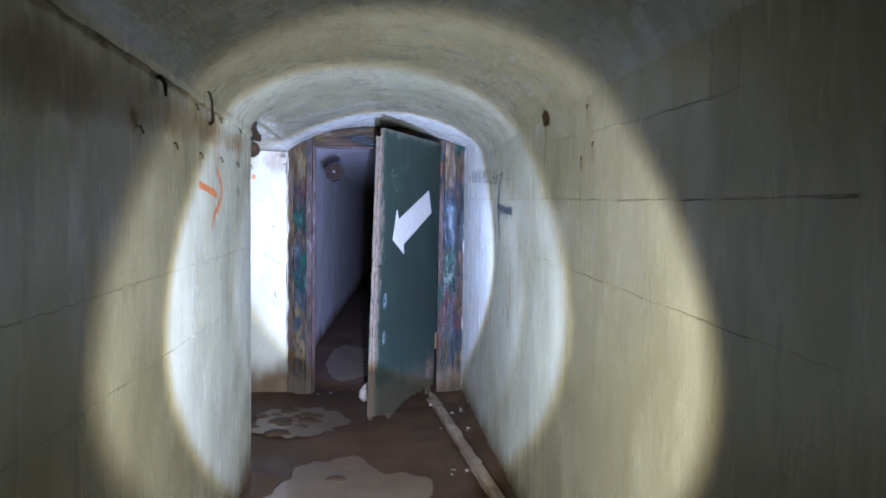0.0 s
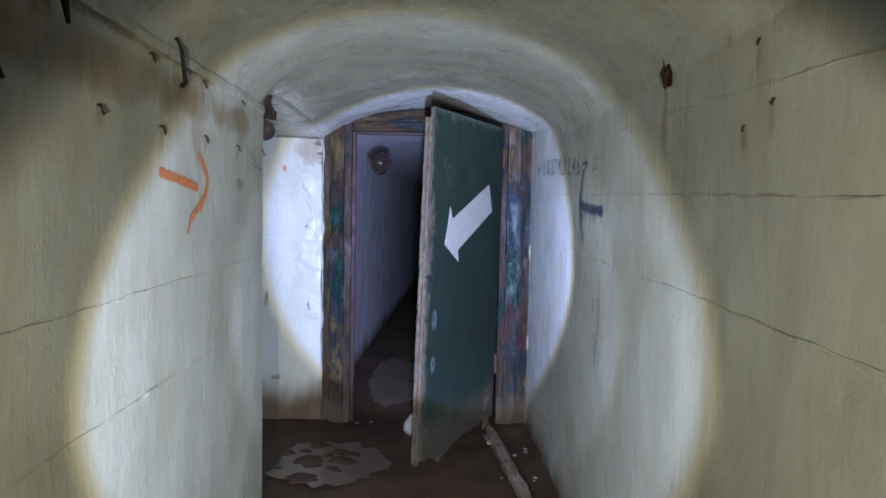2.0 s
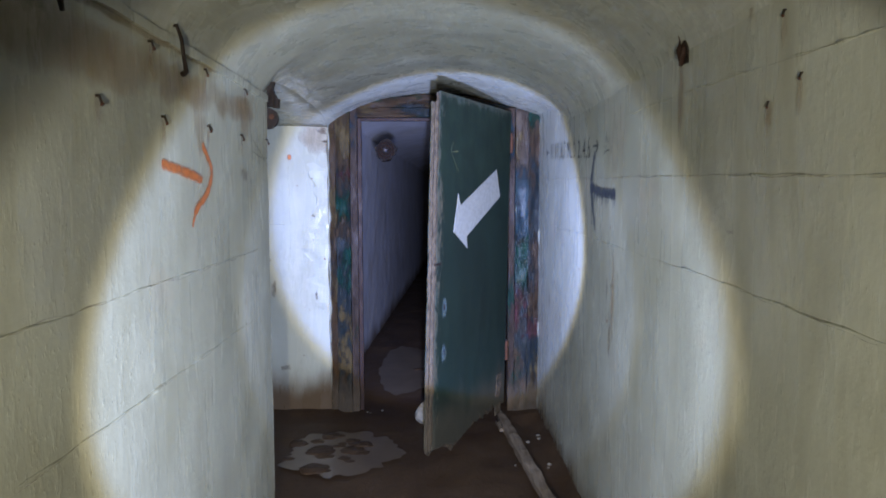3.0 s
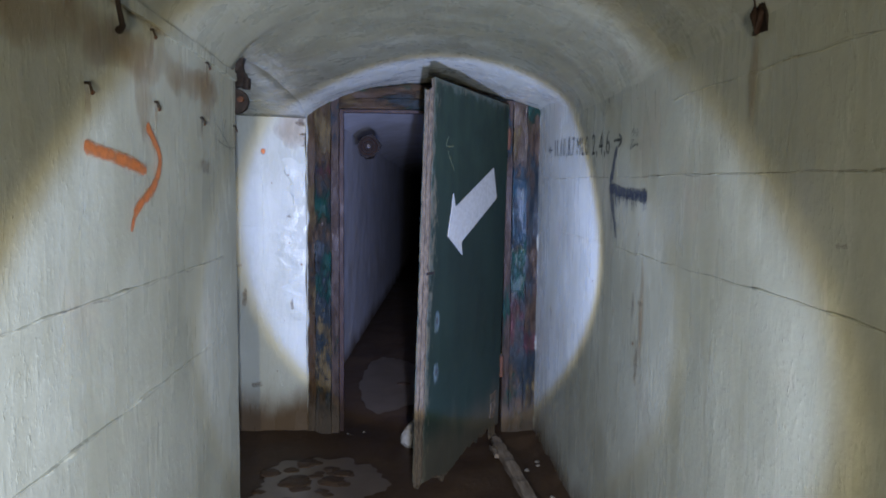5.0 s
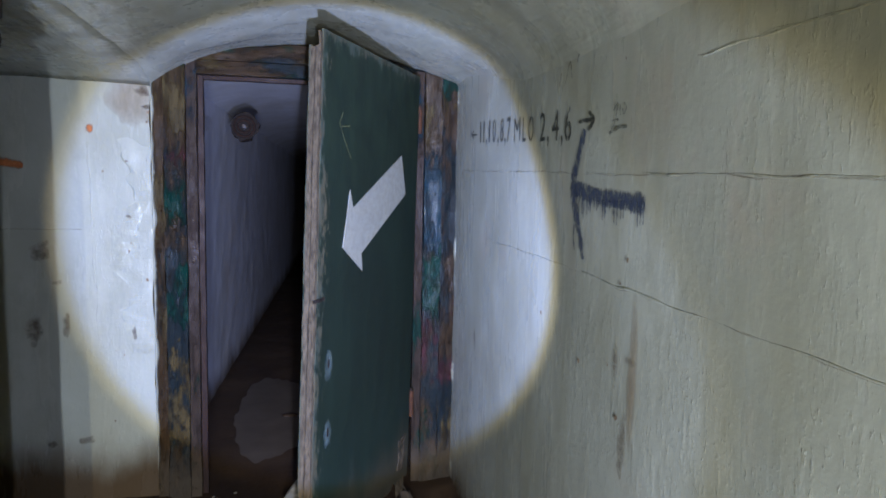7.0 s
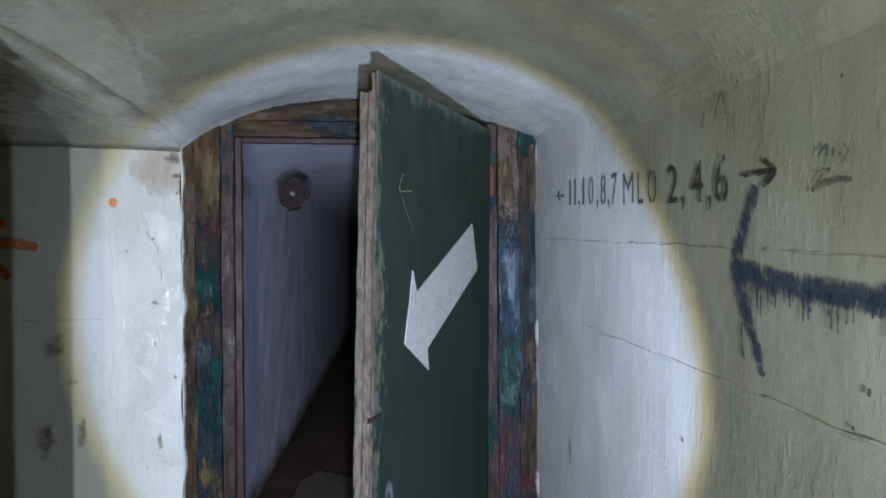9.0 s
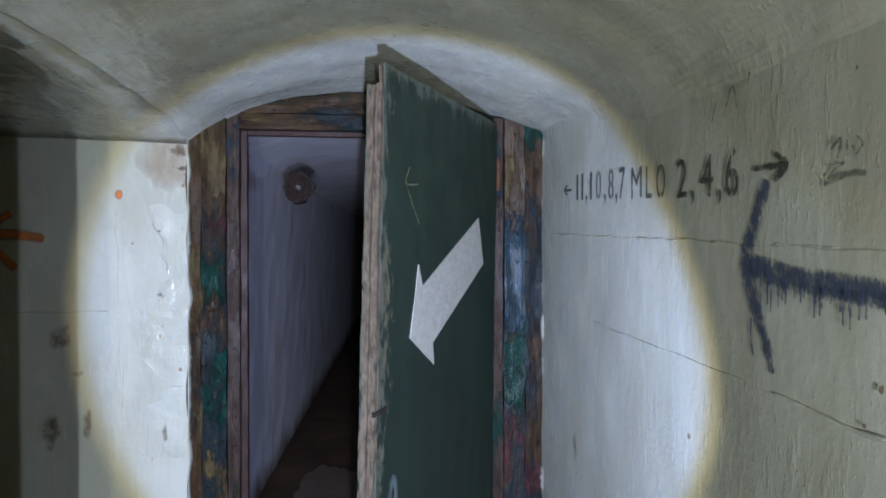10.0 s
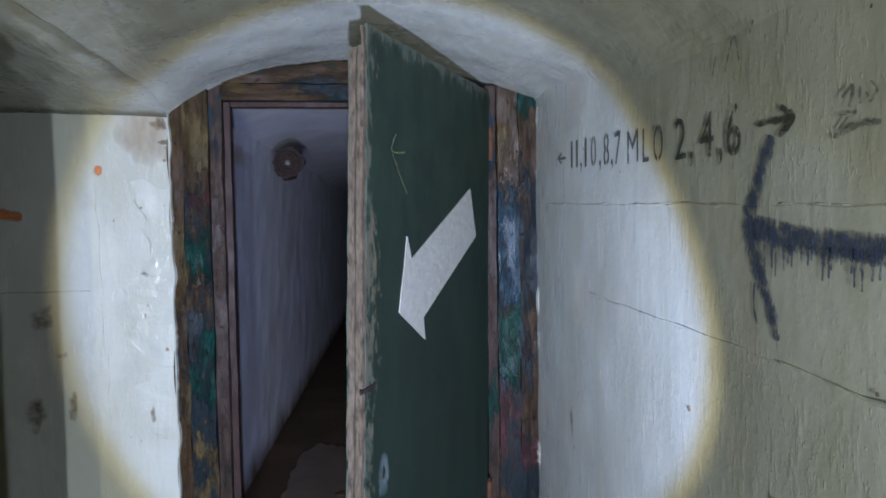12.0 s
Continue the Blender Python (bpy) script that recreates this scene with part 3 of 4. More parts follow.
steps = [k / 120 for k in range(121)]
for points, inward, reach, seed, material in (
    ([(1.062, 5.330, 1.86 * t) for t in steps], lambda p: (-1, 0, 0), 0.007, 5.0, WALL_R),
    ([(-0.268, 5.330, 0.05 + 1.80 * t) for t in steps], lambda p: (1, 0, 0), 0.009, 9.0, WALL_END),
):
    structure("trim_plaster", ragged_plaster(points, inward, reach, seed), material, "broken whitewashed plaster edge lapping the door frame", "plaster edge", smooth=False)


def lean(p):
    """The sagging leaf: its foot has swung out past its head."""
    return Vector((p.x - 0.095 * (1.9 - p.z) / 1.8, p.y, p.z))


def ragged_foot(p, seed=0.0):
    if p.z < 0.16:
        s = p.x
        tear = 0.030 * noise.noise(Vector((s * 6, seed, 0))) + 0.030 * noise.noise(Vector((s * 23, seed, 1)))
        p = Vector((p.x, p.y, p.z + tear - 0.055 * math.exp(-((s - 0.28) / 0.12) ** 2)))
    return lean(p)


def build_door():
    """The leaf, in its own axes: x from the free edge to the hinge, y into the wood, z up."""
    door = new("open_door")
    door.matrix_world = pose(0.418, 4.475, 0, 0, 0, math.degrees(math.atan2(0.843, 0.460)))
    tagged(door, "dark green door half open on its hinges, foot rotted", "door")
    zs = (0.10, 1.912)
    part("front_sheet", rough_box(bmesh.new(), (0.010, -0.003, zs[0] + 0.01), (0.948, 0.004, zs[1]), (0.02, 0.01, 0.05), 0.0025, 10, 1, lambda p: ragged_foot(p, 2)), GREEN, door, "dark green painted sheet, paler at its foot")
    part("core", rough_box(bmesh.new(), (0.004, 0.005, zs[0]), (0.95, 0.020, zs[1] - 0.050), (0.02, 0.01, 0.05), 0.003, 16, 3, lambda p: ragged_foot(p, 5)), CORE_WOOD, door, "weathered bare wooden edge")
    part("core", rough_box(bmesh.new(), (-0.003, 0.021, zs[0] - 0.01), (0.95, 0.036, zs[1] - 0.056), (0.02, 0.01, 0.05), 0.004, 16, 7, lambda p: ragged_foot(p, 9)), CORE_WOOD, door, "weathered bare wooden edge")
    part("back_sheet", rough_box(bmesh.new(), (0.008, 0.037, zs[0]), (0.948, 0.046, zs[1] - 0.05), (0.02, 0.01, 0.05), 0.003, 12, 8, lambda p: ragged_foot(p, 12)), GREEN, door)
    part("edge_strip", rough_box(bmesh.new(), (-0.006, -0.002, 0.13), (0.012, 0.006, zs[1] - 0.01), (0.01, 0.01, 0.03), 0.004, 20, 4, lean), CORE_WOOD, door, "worn pale edge strip")
    # painted arrow: a slanted shaft and a barbed head
    shaft = [(0.719, 1.549), (0.772, 1.387), (0.308, 1.170), (0.318, 1.105), (0.152, 1.204), (0.209, 1.402), (0.235, 1.340)]
    bm = bmesh.new()
    flat = [bm.verts.new((s, -0.0062, z)) for s, z in shaft]
    f = bm.faces.new(flat)
    deep = bmesh.ops.extrude_face_region(bm, geom=[f])["geom"]
    bmesh.ops.translate(bm, vec=(0, 0.003, 0), verts=[v for v in deep if isinstance(v, bmesh.types.BMVert)])
    part("painted_arrow", bm, WHITE_PAINT, door, "white painted arrow pointing down to the floor")
    bm = bmesh.new()
    plane = lambda s, z, out: Vector((s, -out, z))
    ribbon(bm, plane, [(0.150, 1.668), (0.124, 1.621), (0.205, 1.624)], 0.006, 0.0062)
    ribbon(bm, plane, [(0.126, 1.615), (0.165, 1.565), (0.212, 1.512)], 0.005, 0.0068)
    part("scratched_arrow", bm, SCRATCH, door, "thin scratched arrow in the paint")
    for s, z, h in ((0.045, 0.81, 0.055), (0.040, 0.575, 0.05)):
        bm = blot(bmesh.new(), plane, (s, z), 0.030, h, 0.0062, z, 0.4)
        part("worn_patch", bm, SCUFF, door, "pale blue worn patch round the lock hole")
        part("lock_hole", blot(bmesh.new(), plane, (s - 0.004, z + 0.012), 0.008, 0.018, 0.008, 3 + z), BLACK_IRON, door)
    part("nick", rough_box(bmesh.new(), (-0.066, -0.007, 1.040), (0.012, -0.004, 1.052), 0.01, 0.003, 30), BLACK_IRON, door, "dark split in the edge")
    for z in (1.72, 0.42):
        bm = bmesh.new()
        tube(bm, [(0.962 - 0.05 * (1.9 - z), -0.004, z - 0.06), (0.962 - 0.05 * (1.9 - z), -0.004, z + 0.06)], 0.011, 10)
        hinge = part("hinge", bm, RUST, door, "rusted hinge barrel")
        part("pin", tube(bmesh.new(), [(0.962 - 0.05 * (1.9 - z), -0.004, z + 0.06), (0.962 - 0.05 * (1.9 - z), -0.004, z + 0.072)], 0.007, 8), BLACK_IRON, hinge)
    part("splinter", rough_box(bmesh.new(), (0.82, -0.006, 0.05), (0.90, -0.002, 0.30), 0.02, 0.012, 18, 3, lambda p: lean(Vector((p.x + 0.06 * (p.z - 0.3), p.y, p.z)))), CORE_WOOD, door, "torn strip of bare wood")
    return door


build_door()

# loose plaster skin that laps the frame
skin = holder("plaster_skin", (-0.33, 5.36, 0.0), "lifting white plaster skin beside the door frame", "plaster")
for z0, z1, x0, seed in ((0.665, 0.93, -0.375, 2), (0.935, 1.26, -0.385, 5), (1.262, 1.60, -0.36, 8)):
    bm = rough_box(bmesh.new(), (x0, 5.3568, z0), (-0.258, 5.364, z1), (0.012, 0.02, 0.025), 0.005, 16, seed,
                   lambda p: Vector((p.x + (0.016 * wobble(p, 9, 2) if p.x > -0.30 else 0.10 * wobble(p, 7, 6) + 0.05 * wobble(p, 23, 2)), p.y, p.z + (0.09 * wobble((p.x, 0, 0), 22, 4) if p.z > 1.57 else 0.0))))
    bm.transform(Matrix.Translation((0.33, -5.36, 0)))
    part("flake", bm, WALL_END, skin)

# rusty fixture in the dark corridor
lamp_at = (-0.005, 6.66, 1.775)
lamp_ob = holder("wall_fixture", lamp_at, "round rusted iron fitting on the corridor wall", "fixture")


def disc_ring(radius, tube_r, y, n=28):
    return tube(bmesh.new(), [(radius * math.cos(2 * math.pi * s / n), y, radius * math.sin(2 * math.pi * s / n)) for s in range(n + 1)], tube_r, 8, False)


bm = tube(bmesh.new(), [(0, 0.0, 0), (0, 0.02, 0), (0, 0.10, 0)], [0.086, 0.088, 0.065], 24)
for v in bm.verts:
    v.co += 0.022 * Vector((wobble(v.co, 25), 0, wobble(v.co, 25, 4)))
part("body", bm, BLACK_IRON, lamp_ob)
part("rim", disc_ring(0.062, 0.007, -0.006), DARK_RUST, lamp_ob, "rusted ring")
part("rim", disc_ring(0.038, 0.006, -0.010), DARK_RUST, lamp_ob, "rusted ring")
part("bolt", tube(bmesh.new(), [(0, -0.022, 0), (0, 0.0, 0)], 0.014, 6), plain("dull_bolt", (0.10, 0.09, 0.09), (0.05, 0.04, 0.04), 60, (0.3, 0.5), 0.6), lamp_ob)

# rusted hinge left at the corner of the side passage
hinge_ob = holder("old_hinge", (-0.257, 3.79, 1.73), "rusted iron hinge plate still bolted to the wall corner", "hinge")
bm = rough_box(bmesh.new(), (-0.02, -0.02, 0.005), (0.030, 0.0, 0.100), 0.010, 0.008, 24, 3, lambda p: Vector((p.x + 0.008 * math.sin(p.z * 60) if p.x > 0.015 else p.x, p.y, p.z)))
part("plate", bm, BLACK_IRON, hinge_ob)
part("eye_lug", tube(bmesh.new(), [(0.0, -0.022, -0.040), (0.0, 0.0, -0.040)], 0.041, 22), BLACK_IRON, hinge_ob, "rounded rusty lug")
part("barrel", tube(bmesh.new(), [(0.034, -0.015, 0.0), (0.037, -0.015, 0.035)], [0.014, 0.013], 10), BLACK_IRON, hinge_ob)
part("bolt", tube(bmesh.new(), [(0.018, -0.030, -0.035), (0.018, -0.018, -0.035)], 0.011, 6), RUST, hinge_ob, "bolt head")

# ---- marks on the walls ----


def marks(name, material, label, category, strokes, group=""):
    ob = holder(name, strokes[0][0](*strokes[0][1][0]), label, category, group)
    back = Matrix.Translation(-ob.location)
    for where, points, width, out, wander in strokes:
        bm = ribbon(bmesh.new(), where, points, width, out, 6, wander, len(points) + points[0][0])
        bm.transform(back)
        part("stroke", bm, material, ob)
    return ob


marks("painted_arrow", ORANGE, "orange sprayed arrow on the whitewashed wall", "graffiti", [
    (on_left, [(2.735, 1.460), (2.86, 1.448), (3.01, 1.430)], 0.034, 0.008, 0.003),
    (on_left, [(3.015, 1.528), (3.060, 1.495), (3.088, 1.450), (3.040, 1.390), (2.955, 1.345), (2.925, 1.300)], [0.03, 0.03, 0.03, 0.03, 0.026, 0.018], 0.0088, 0.003)], "sprayed arrows")
marks("painted_arrow", ORANGE, "orange sprayed arrow pointing down the side passage", "graffiti", [
    (on_end, [(-0.968, 1.490), (-0.88, 1.492), (-0.775, 1.478)], 0.045, 0.008, 0.004),
    (on_end, [(-0.885, 1.568), (-0.94, 1.53), (-0.968, 1.49), (-0.93, 1.43), (-0.873, 1.366)], 0.035, 0.0088, 0.004)], "sprayed arrows")
drop_rng = random.Random(21)
drips = []
for k in range(24):
    y = 3.90 - 0.34 * (k + drop_rng.uniform(0.1, 0.9)) / 24
    fall = drop_rng.uniform(0.020, 0.060)
    drips.append((on_right, [(y, 1.397), (y - 0.001, 1.397 - fall / 2), (y, 1.397 - fall)], [0.009, 0.005], 0.0100, 0.001))
marks("painted_arrow", BLUE, "blue sprayed arrow with drips on the whitewashed wall", "graffiti", [
    (on_right, [(3.878, 1.568), (3.915, 1.50), (3.946, 1.44)], [0.03, 0.035, 0.04], 0.008, 0.004),
    (on_right, [(3.946, 1.44), (3.915, 1.36), (3.878, 1.29), (3.862, 1.243)], [0.042, 0.036, 0.03, 0.02], 0.0088, 0.005),
    (on_right, [(3.93, 1.425), (3.82, 1.408), (3.70, 1.398), (3.56, 1.392)], [0.040, 0.042, 0.044, 0.046, 0.048, 0.05], 0.0094, 0.003),
    *drips,
    (on_right, [(3.925, 1.33), (3.926, 1.29), (3.918, 1.262)], 0.006, 0.008, 0.002)], "sprayed arrows")
bm = bmesh.new()
blot(bm, on_end, (-0.518, 1.637), 0.017, 0.020, 0.008, 1.0)
thing("paint_spot", bm, ORANGE, "small round orange paint spot on the wall", "paint spot")
marks("faint_scribble", FAINT, "faint pencilled numbers and an arrow", "writing", [
    (on_right, [(3.698, 1.578), (3.718, 1.568), (3.742, 1.548)], 0.008, 0.008, 0.002),
    (on_right, [(3.74, 1.549), (3.70, 1.558), (3.656, 1.558)], 0.010, 0.0086, 0.002),
    (on_right, [(3.735, 1.577), (3.700, 1.577)], 0.006, 0.0092, 0.002),
    (on_right, [(3.728, 1.60), (3.705, 1.612), (3.712, 1.585)], 0.008, 0.008, 0.001),
    (on_right, [(3.694, 1.610), (3.692, 1.585)], 0.008, 0.008, 0.001),
    (on_right, [(3.676, 1.612), (3.664, 1.60), (3.676, 1.586), (3.682, 1.60)], 0.007, 0.008, 0.001)])


def stencil(text, y, z, height, width):
    """One stencilled character on the passage wall, reading away from the door."""
    cu = bpy.data.curves.new("stencil_character", "FONT")
    cu.body = text
    ob = new("stencil_character", cu)
    me = bpy.data.meshes.new_from_object(ob.evaluated_get(bpy.context.evaluated_depsgraph_get()))
    bpy.data.objects.remove(ob)
    left, right = min(v.co.x for v in me.vertices), max(v.co.x for v in me.vertices)
    if text in "086O":
        # the stencil's bridges
        bm = bmesh.new()
        bm.from_mesh(me)
        edges = [left + (right - left) * k for k in (0.44, 0.57)]
        for x in edges:
            bmesh.ops.bisect_plane(bm, geom=[*bm.verts, *bm.edges, *bm.faces], plane_co=(x, 0, 0), plane_no=(1, 0, 0))
        gone = [f for f in bm.faces if edges[0] < f.calc_center_median().x < edges[1]]
        bmesh.ops.delete(bm, geom=gone, context="FACES")
        bm.to_mesh(me)
        bm.free()
    for v in me.vertices:
        v.co = on_right(y - (v.co.x - left) / (right - left) * width, z + v.co.y * height / 0.70, 0.0085)
    for layer in (*me.uv_layers, me.uv_layers.new(name="flat")):
        for item in layer.data:
            item.uv = (0, 0.5)
    me.materials.clear()
    me.materials.append(STENCIL)
    return tagged(new("stencil_character", me), "black stencilled character on the whitewashed wall", "writing", "stencilled sign on the wall")


for text, y, h, w in (("1", 4.905, 0.084, 0.017), ("1", 4.855, 0.084, 0.017), (",", 4.815, 0.084, 0.014), ("1", 4.775, 0.084, 0.017), ("0", 4.722, 0.084, 0.042), (",", 4.655, 0.084, 0.014),
                      ("8", 4.622, 0.084, 0.040), (",", 4.568, 0.084, 0.014), ("7", 4.543, 0.084, 0.042), ("M", 4.460, 0.080, 0.066), ("L", 4.370, 0.080, 0.034), ("O", 4.312, 0.080, 0.046),
                      ("2", 4.208, 0.084, 0.046), (",", 4.145, 0.086, 0.014), ("4", 4.106, 0.086, 0.050), (",", 4.040, 0.088, 0.014), ("6", 4.012, 0.092, 0.045)):
    stencil(text, y, 1.548 + 0.058 * (y - 4.0), h, w)
marks("stencil_arrow", STENCIL, "black stencilled arrow beside the numbers", "writing", [
    (on_right, [(3.918, 1.592), (3.840, 1.590)], 0.015, 0.0085, 0.0),
    (on_right, [(3.858, 1.612), (3.828, 1.589), (3.862, 1.566)], 0.014, 0.0092, 0.0)], "stencilled sign on the wall")
marks("stencil_arrow", STENCIL, "small black stencilled arrow beside the numbers", "writing", [
    (on_right, [(4.955, 1.636), (5.03, 1.640)], 0.010, 0.0085, 0.0),
    (on_right, [(5.00, 1.656), (5.04, 1.640), (5.00, 1.624)], 0.009, 0.0092, 0.0)], "stencilled sign on the wall")

marks("faint_scribble", FAINT, "dark scratched scribble high on the wall", "writing", [
    (on_right, [(4.02, 1.70), (3.99, 1.755), (3.975, 1.71)], 0.008, 0.010, 0.003),
    (on_right, [(4.06, 1.70), (4.045, 1.735)], 0.008, 0.010, 0.003),
    (on_right, [(3.94, 1.745), (3.93, 1.765)], 0.010, 0.010, 0.003)])

marks("faint_scribble", FAINT, "thin scratched lines near the wall corner", "writing", [
    (on_left, [(3.50, 1.60), (3.62, 1.555), (3.74, 1.50)], 0.006, 0.009, 0.002),
    (on_left, [(3.52, 1.545), (3.66, 1.53), (3.74, 1.535)], 0.005, 0.0096, 0.002),
    (on_left, [(3.63, 1.615), (3.60, 1.56), (3.61, 1.50)], 0.006, 0.0102, 0.002),
    (on_left, [(3.40, 1.595), (3.40, 1.555)], 0.010, 0.009, 0.002)])

# seams and cracks in the render


def seam_ridge(where, points, seed):
    """The broken fin of mortar left along a seam between casting boards."""
    bm = bmesh.new()
    last = None
    for (y0, z0), (y1, z1) in zip(points, points[1:]):
        n = max(2, round(abs(y1 - y0) / 0.012))
        for i in range(n):
            y, z = y0 + (y1 - y0) * i / n, z0 + (z1 - z0) * i / n
            lift = 0.0028 * (0.30 + noise.noise(Vector((y * 7, seed, 0))) + 0.7 * noise.noise(Vector((y * 31, seed, 2))))
            z += 0.006 * noise.noise(Vector((y * 9, seed, 5)))
            lift = max(0.0003, lift)
            w = 0.002 + lift
            ring = [bm.verts.new(where(y, z + dz, out)) for dz, out in ((-w, -0.004), (-0.3 * w, 0.001 + 3.2 * lift), (0.4 * w, 0.001 + 2.6 * lift), (w, -0.004))]
            if last:
                for j in range(3):
                    bm.faces.new((last[j], last[j + 1], ring[j + 1], ring[j]))
            last = ring
    return bm


for where, points, w, wander in (
    (on_left, [(0.8, 1.155), (1.6, 1.165), (2.165, 1.17), (2.456, 1.175), (3.0, 1.181), (3.6, 1.19)], 0.013, 0.010),
    (on_left, [(1.2, 0.92), (2.397, 0.929), (2.832, 0.934), (3.5, 0.945)], 0.009, 0.010),
    (on_right, [(1.2, 1.13), (2.043, 1.157), (2.766, 1.184), (3.469, 1.198), (4.14, 1.215), (4.77, 1.222)], 0.008, 0.010),
    (on_right, [(1.2, 1.395), (2.169, 1.411), (2.578, 1.426)], 0.012, 0.006),
    (on_right, [(2.578, 1.426), (3.4, 1.45), (4.166, 1.467), (5.19, 1.494)], 0.010, 0.008),
    (on_right, [(1.5, 1.61), (2.079, 1.625), (2.753, 1.652), (3.4, 1.662)], 0.007, 0.008),
    (on_end, [(-1.4, 1.212), (-0.947, 1.211), (-0.55, 1.213)], 0.008, 0.004),
    (on_end, [(-0.525, 1.60), (-0.52, 1.2), (-0.505, 0.72)], 0.008, 0.012),
    (on_left, [(2.2, 1.775), (2.7, 1.765), (3.2, 1.772), (3.72, 1.80)], 0.010, 0.006),
):
    bm = ribbon(bmesh.new(), where, points, w * 0.30, 0.007, 24, wander, points[0][0])
    crack = thing("wall_crack", bm, CRACK, "dark crack along a casting seam in the wall", "crack", "cracks in the walls")
    part("ridge", seam_ridge(where, points, points[0][1] * 5), WALL_R, crack, "broken ridge of whitewashed mortar")

bm = ribbon(bmesh.new(), on_left, [(1.2, 1.735), (1.9, 1.742), (2.5, 1.746), (3.15, 1.752)], 0.022, 0.0072, 16, 0.006, 2.0)
thing("wall_crack", bm, RUN, "dark brown seepage line under the spring of the vault", "crack", "cracks in the walls")

bm = ribbon(bmesh.new(), on_left, [(-1.0, 1.60), (0.8, 1.61), (1.6, 1.625), (2.1, 1.645), (2.6, 1.655), (3.0, 1.668), (3.55, 1.680)], [0.24, 0.24, 0.22, 0.20, 0.18, 0.17, 0.155, 0.14, 0.125, 0.11, 0.10, 0.09], 0.0064, 14, 0.03, 6.0)
thing("rust_run", bm, SEEP, "broad brown seepage band along the top of the wall", "stain", "rust runs")

# rust runs and mould
for where, c, rx, rz in (
    (on_right, (3.585, 1.0), 0.022, 0.20), (on_right, (2.945, 1.64), 0.02, 0.12), (on_end, (-0.35, 1.77), 0.11, 0.12),
    (on_left, (3.0, 1.58), 0.05, 0.10), (on_left, (3.45, 1.66), 0.07, 0.08)):
    thing("rust_run", blot(bmesh.new(), where, c, rx, rz, 0.0066, c[0] + c[1], 0.35), RUN, "brown rust run on the whitewash", "stain", "rust runs")
for where, c, rx, rz in ((on_end, (-0.72, 1.118), 0.042, 0.048), (on_end, (-0.755, 0.79), 0.038, 0.075), (on_end, (-0.63, 0.80), 0.018, 0.06), (on_end, (-0.66, 0.985), 0.03, 0.012),
                         (on_end, (-0.56, 0.29), 0.035, 0.022), (on_end, (-0.70, 0.28), 0.02, 0.016),
                         (on_right, (3.60, 1.05), 0.03, 0.01), (on_right, (3.62, 0.86), 0.02, 0.07), (on_left, (2.10, 1.60), 0.04, 0.03), (on_left, (2.25, 1.72), 0.05, 0.04), (on_left, (1.9, 1.78), 0.07, 0.05),
                         (on_left, (3.42, 1.46), 0.06, 0.02),
                         (on_right, (3.665, 1.03), 0.014, 0.05), (on_right, (4.92, 0.80), 0.018, 0.05), (on_right, (2.62, 1.30), 0.02, 0.008), (on_end, (-0.36, 0.76), 0.012, 0.03), (on_end, (-0.37, 1.27), 0.02, 0.008)):
    bm = blot(bmesh.new(), where, c, rx, rz, 0.0068, c[0] * 3 + c[1], 0.5)
    thing("wall_stain", bm, MOULD, "dark brown stain where the whitewash has broken away", "stain", "stains on the walls")

for c, rx, rz in (((-0.305, 1.800), 0.034, 0.020), ((-0.290, 1.735), 0.026, 0.008)):
    thing("wall_stain", blot(bmesh.new(), on_end, c, rx, rz, 0.0082, c[0] * 7 + c[1], 0.6), SCAB, "dark brown scab of broken plaster by the door frame", "stain", "stains on the walls")
chips = random.Random(11)
for k in range(30):
    if k < 14:
        where, c = on_end, (chips.triangular(-0.55, -0.285, -0.30), chips.uniform(0.35, 1.72))
    else:
        where, c = on_right, (chips.uniform(3.5, 5.25), chips.uniform(0.5, 1.72))
    r = chips.uniform(0.0025, 0.007)
    bm = blot(bmesh.new(), where, c, r * chips.uniform(0.6, 1.3), r, 0.0075 if k < 14 else 0.007, k * 1.3, 0.6, 10)
    thing("wall_chip", bm, BROKEN, "small chip in the whitewash showing brown plaster", "chip", "chips in the walls")



def on_inner(y, z, out=0.0):
    return Vector((-0.24 + 0.054 * (y - 6.7) + 0.012 + out, y, z))


inner = random.Random(4)
for k in range(14):
    c = (inner.uniform(6.50, 6.72), inner.uniform(1.52, 1.80))
    r = inner.uniform(0.006, 0.013)
    thing("wall_chip", blot(bmesh.new(), on_inner, c, r * 1.2, r, 0.002, k * 1.7, 0.7, 10), PLASTER, "small white fleck on the grey corridor wall", "chip", "chips in the walls")
thing("rust_run", blot(bmesh.new(), on_inner, (6.40, 1.80), 0.42, 0.055, 0.006, 3.0, 0.5, 32), RUN, "brown seepage along the top of the corridor wall", "stain", "rust runs")

# nails and hooks


def nail(at, out, droop=0.02, size=1.0):
    """A bent rusted nail with its head, driven into the wall."""
    ob = holder("nail", at, "bent rusted nail in the wall", "nail", "nails in the walls")
    o = Vector(out)
    where = on_left if at[0] < 0 else on_right
    thing("rust_run", blot(bmesh.new(), where, (at[1], at[2] - 0.030), 0.014, 0.042, 0.0070, at[1] * 5, 0.5), RUN, "small rust run under a nail", "stain", "rust runs")
    part("shank", tube(bmesh.new(), [-0.012 * o, 0.007 * o, 0.012 * o + Vector((0, 0, -droop))], [0.0034 * size, 0.003 * size, 0.0025 * size], 6), BLACK_IRON, ob)
    part("head", tube(bmesh.new(), [0.011 * o + Vector((0, 0, -droop)), 0.014 * o + Vector((0, 0, -droop - 0.002))], 0.0042 * size, 8), RUST, ob)
    return ob


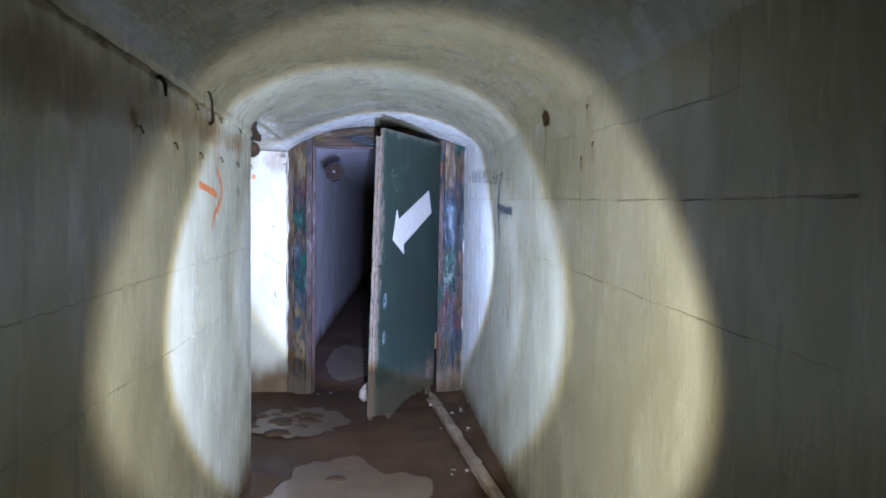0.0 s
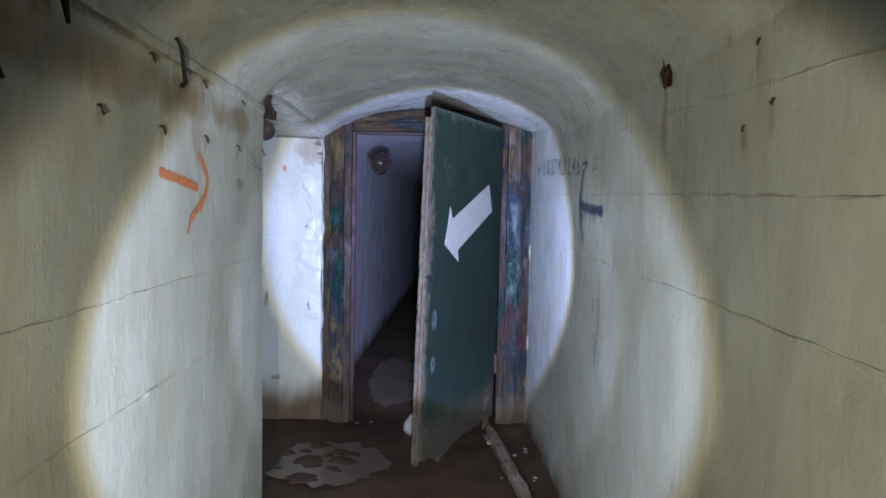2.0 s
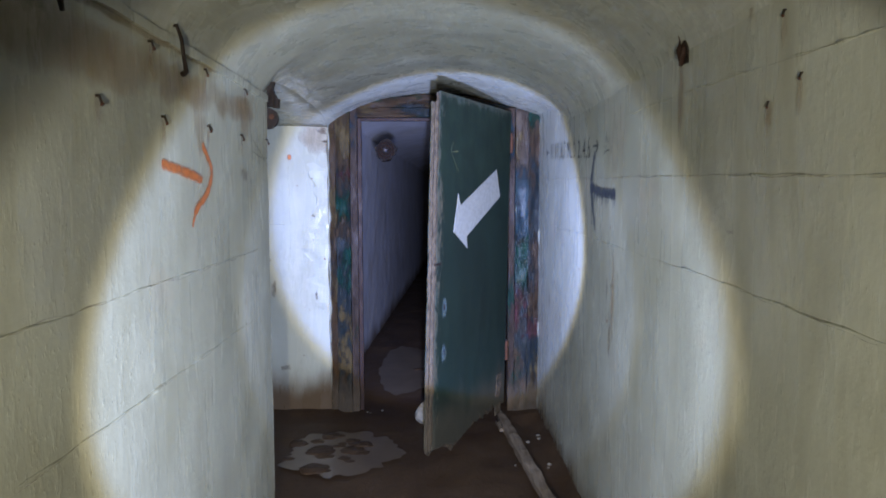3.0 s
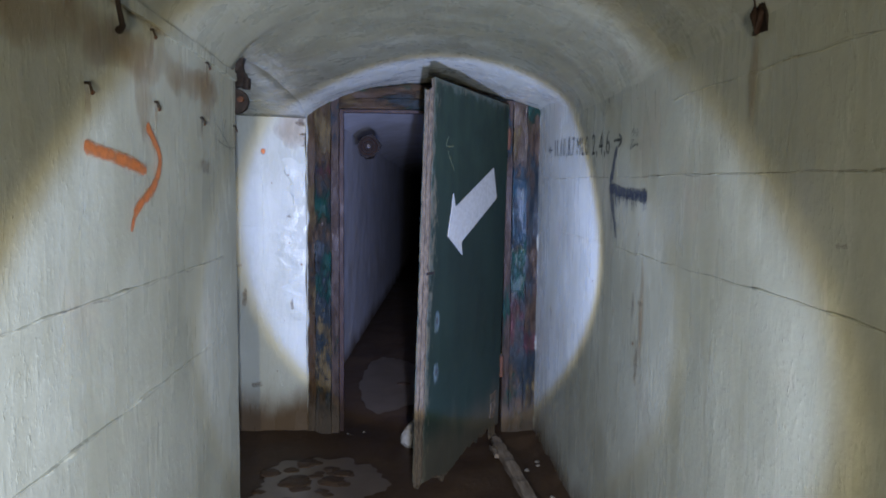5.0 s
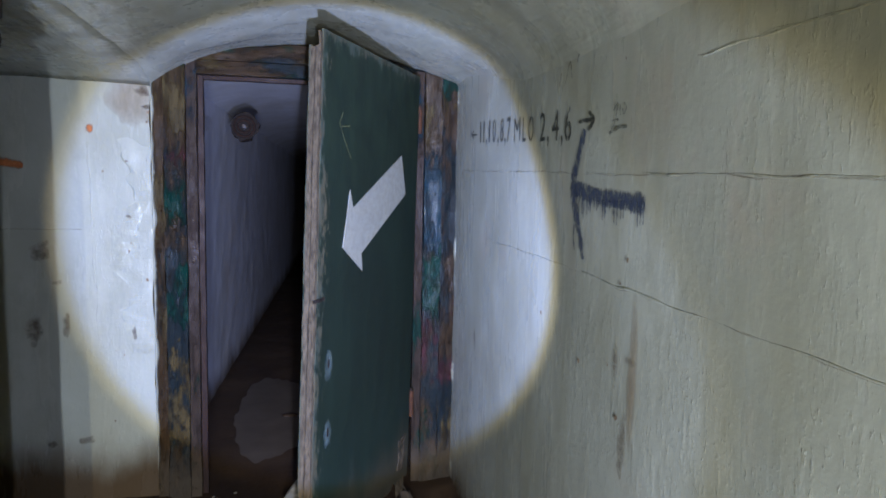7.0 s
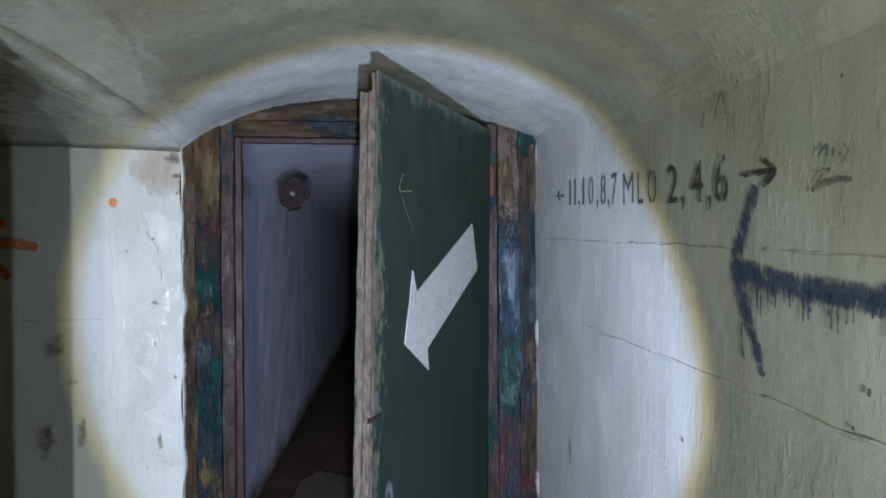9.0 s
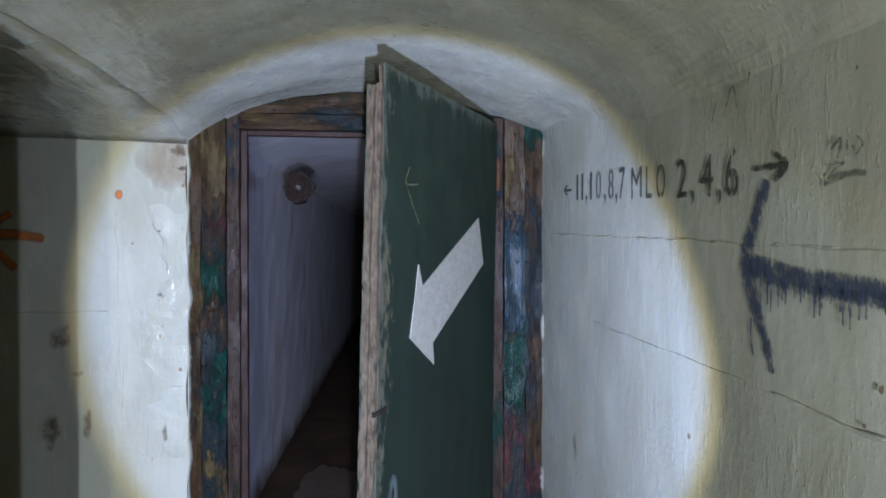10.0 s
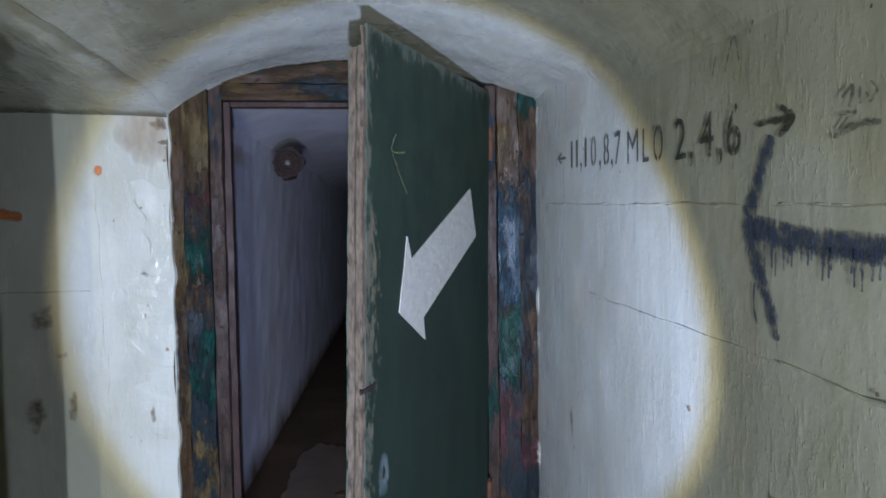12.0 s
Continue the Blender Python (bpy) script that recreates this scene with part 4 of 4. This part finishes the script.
for y, z in ((3.057, 1.741), (3.453, 1.750), (2.697, 1.735), (3.071, 1.585), (2.448, 1.575), (2.757, 1.573), (3.40, 1.59), (3.735, 1.605), (2.135, 1.585)):
    nail((-0.257, y, z), (1, 0, 0), 0.016)
for y, z in ((2.425, 1.732), (2.36, 1.603), (2.475, 1.567), (2.56, 1.80)):
    nail((1.06, y, z), (-0.5, 0, 0), 0.010, 0.7)
hook = holder("wall_hook", (1.06, 2.925, 1.79), "rusted iron loop hanging on the wall", "hook", "hooks on the walls")
part("loop", tube(bmesh.new(), [(0.02, 0, 0.042), (-0.006, 0.0, 0.045), (-0.014, 0.006, 0.02), (-0.015, 0.009, -0.02), (-0.012, 0.0, -0.055), (-0.007, -0.009, -0.02), (-0.007, -0.006, 0.02)], 0.009, 8), DARK_RUST, hook)
part("plate", rough_box(bmesh.new(), (-0.008, -0.024, -0.062), (0.004, 0.024, 0.050), 0.012, 0.010, 25), BLACK_IRON, hook)
hook = holder("wall_hook", (-0.257, 2.835, 1.75), "long rusted bent hook on the wall", "hook", "hooks on the walls")
part("bar", tube(bmesh.new(), [(-0.02, -0.02, 0.05), (0.02, -0.02, 0.05), (0.028, -0.012, 0.02), (0.026, 0.005, -0.02), (0.022, 0.03, -0.05), (0.008, 0.045, -0.055)], [0.005, 0.005, 0.005, 0.005, 0.006, 0.008], 8), BLACK_IRON, hook)
hook = holder("wall_hook", (-0.257, 2.31, 1.70), "short rusted bent hook on the wall", "hook", "hooks on the walls")
part("bar", tube(bmesh.new(), [(-0.02, -0.02, 0.045), (0.012, -0.02, 0.046), (0.020, -0.012, 0.030), (0.018, 0.002, -0.004)], [0.006, 0.008, 0.007, 0.004], 8), BLACK_IRON, hook)

# ---- on the floor ----
batten = holder("wooden_batten", (0.88, 4.3, 0.02), "pale broken wooden batten lying on the mud", "batten")


def lie(p):
    q = Vector((p.x, p.y, p.z))
    if p.y > 0.75:
        q.x *= 1 - 0.5 * (p.y - 0.75) / 0.25
        q.y += 0.06 * wobble((p.x * 3, 0, p.z), 20)
    return Matrix.Rotation(math.radians(4.8), 4, "Z") @ q


part("plank", rough_box(bmesh.new(), (-0.027, -1.25, -0.015), (0.027, 0.86, 0.022), (0.010, 0.04, 0.012), 0.010, 13, 3, lie), BATTEN_WOOD, batten)
part("splinter", rough_box(bmesh.new(), (-0.012, 0.80, 0.0), (0.004, 0.98, 0.016), (0.008, 0.03, 0.008), 0.006, 20, 1, lambda p: lie(Vector((p.x + 0.02, p.y - 0.02, p.z)))), BATTEN_WOOD, batten)
part("splinter", rough_box(bmesh.new(), (-0.055, 0.62, -0.005), (-0.03, 0.76, 0.014), (0.008, 0.03, 0.008), 0.008, 20, 2, lie), BATTEN_WOOD, batten)


def lump(name, at, size, material, label, category, group="", seed=0.0, flat=1.0):
    bm = bmesh.new()
    bmesh.ops.create_icosphere(bm, subdivisions=3 if size > 0.04 else 2, radius=1)
    for v in bm.verts:
        v.co *= 1 + 0.35 * wobble(v.co, 1.3, seed) + 0.10 * wobble(v.co, 4, seed)
        v.co = Vector((v.co.x * size, v.co.y * size * 0.8, v.co.z * size * flat))
    ob = thing(name, bm, material, label, category, group)
    ob.location = at
    return ob


lump("rubble_stone", (0.385, 5.14, 0.06), 0.11, STONE, "pale lump of rubble on the mud behind the door", "stone", "", 3, 0.8)
rnd = random.Random(4)
for k in range(18):
    x, y = (rnd.uniform(0.75, 1.02), rnd.uniform(3.6, 5.2)) if k < 13 else (rnd.uniform(-0.2, 0.1), rnd.uniform(5.1, 5.6))
    s = rnd.uniform(0.004, 0.014)
    lump("plaster_crumb", (x, y, floor_height(x, y) + s * 0.3), s, CRUMB, "small pale crumb of plaster on the mud", "crumb", "crumbs on the floor", k, 0.6)
for k in range(26):
    a = rnd.uniform(0, 2 * math.pi)
    r = rnd.uniform(0.1, 0.85)
    x, y = -0.13 + 0.34 * r * math.cos(a), 4.63 + 0.30 * r * math.sin(a)
    lump("mud_clod", (x, y, 0.010), rnd.uniform(0.03, 0.075), MUD, "dark clod of mud standing in the puddle", "mud clod", "mud clods in the puddle", k + 40, 0.16)
for at, s in (((0.19, 3.66), 0.05), ((0.28, 6.35), 0.05)):
    lump("mud_clod", (at[0], at[1], 0.010), s, MUD, "dark clod of mud standing in the puddle", "mud clod", "mud clods in the puddle", s * 90, 0.2)
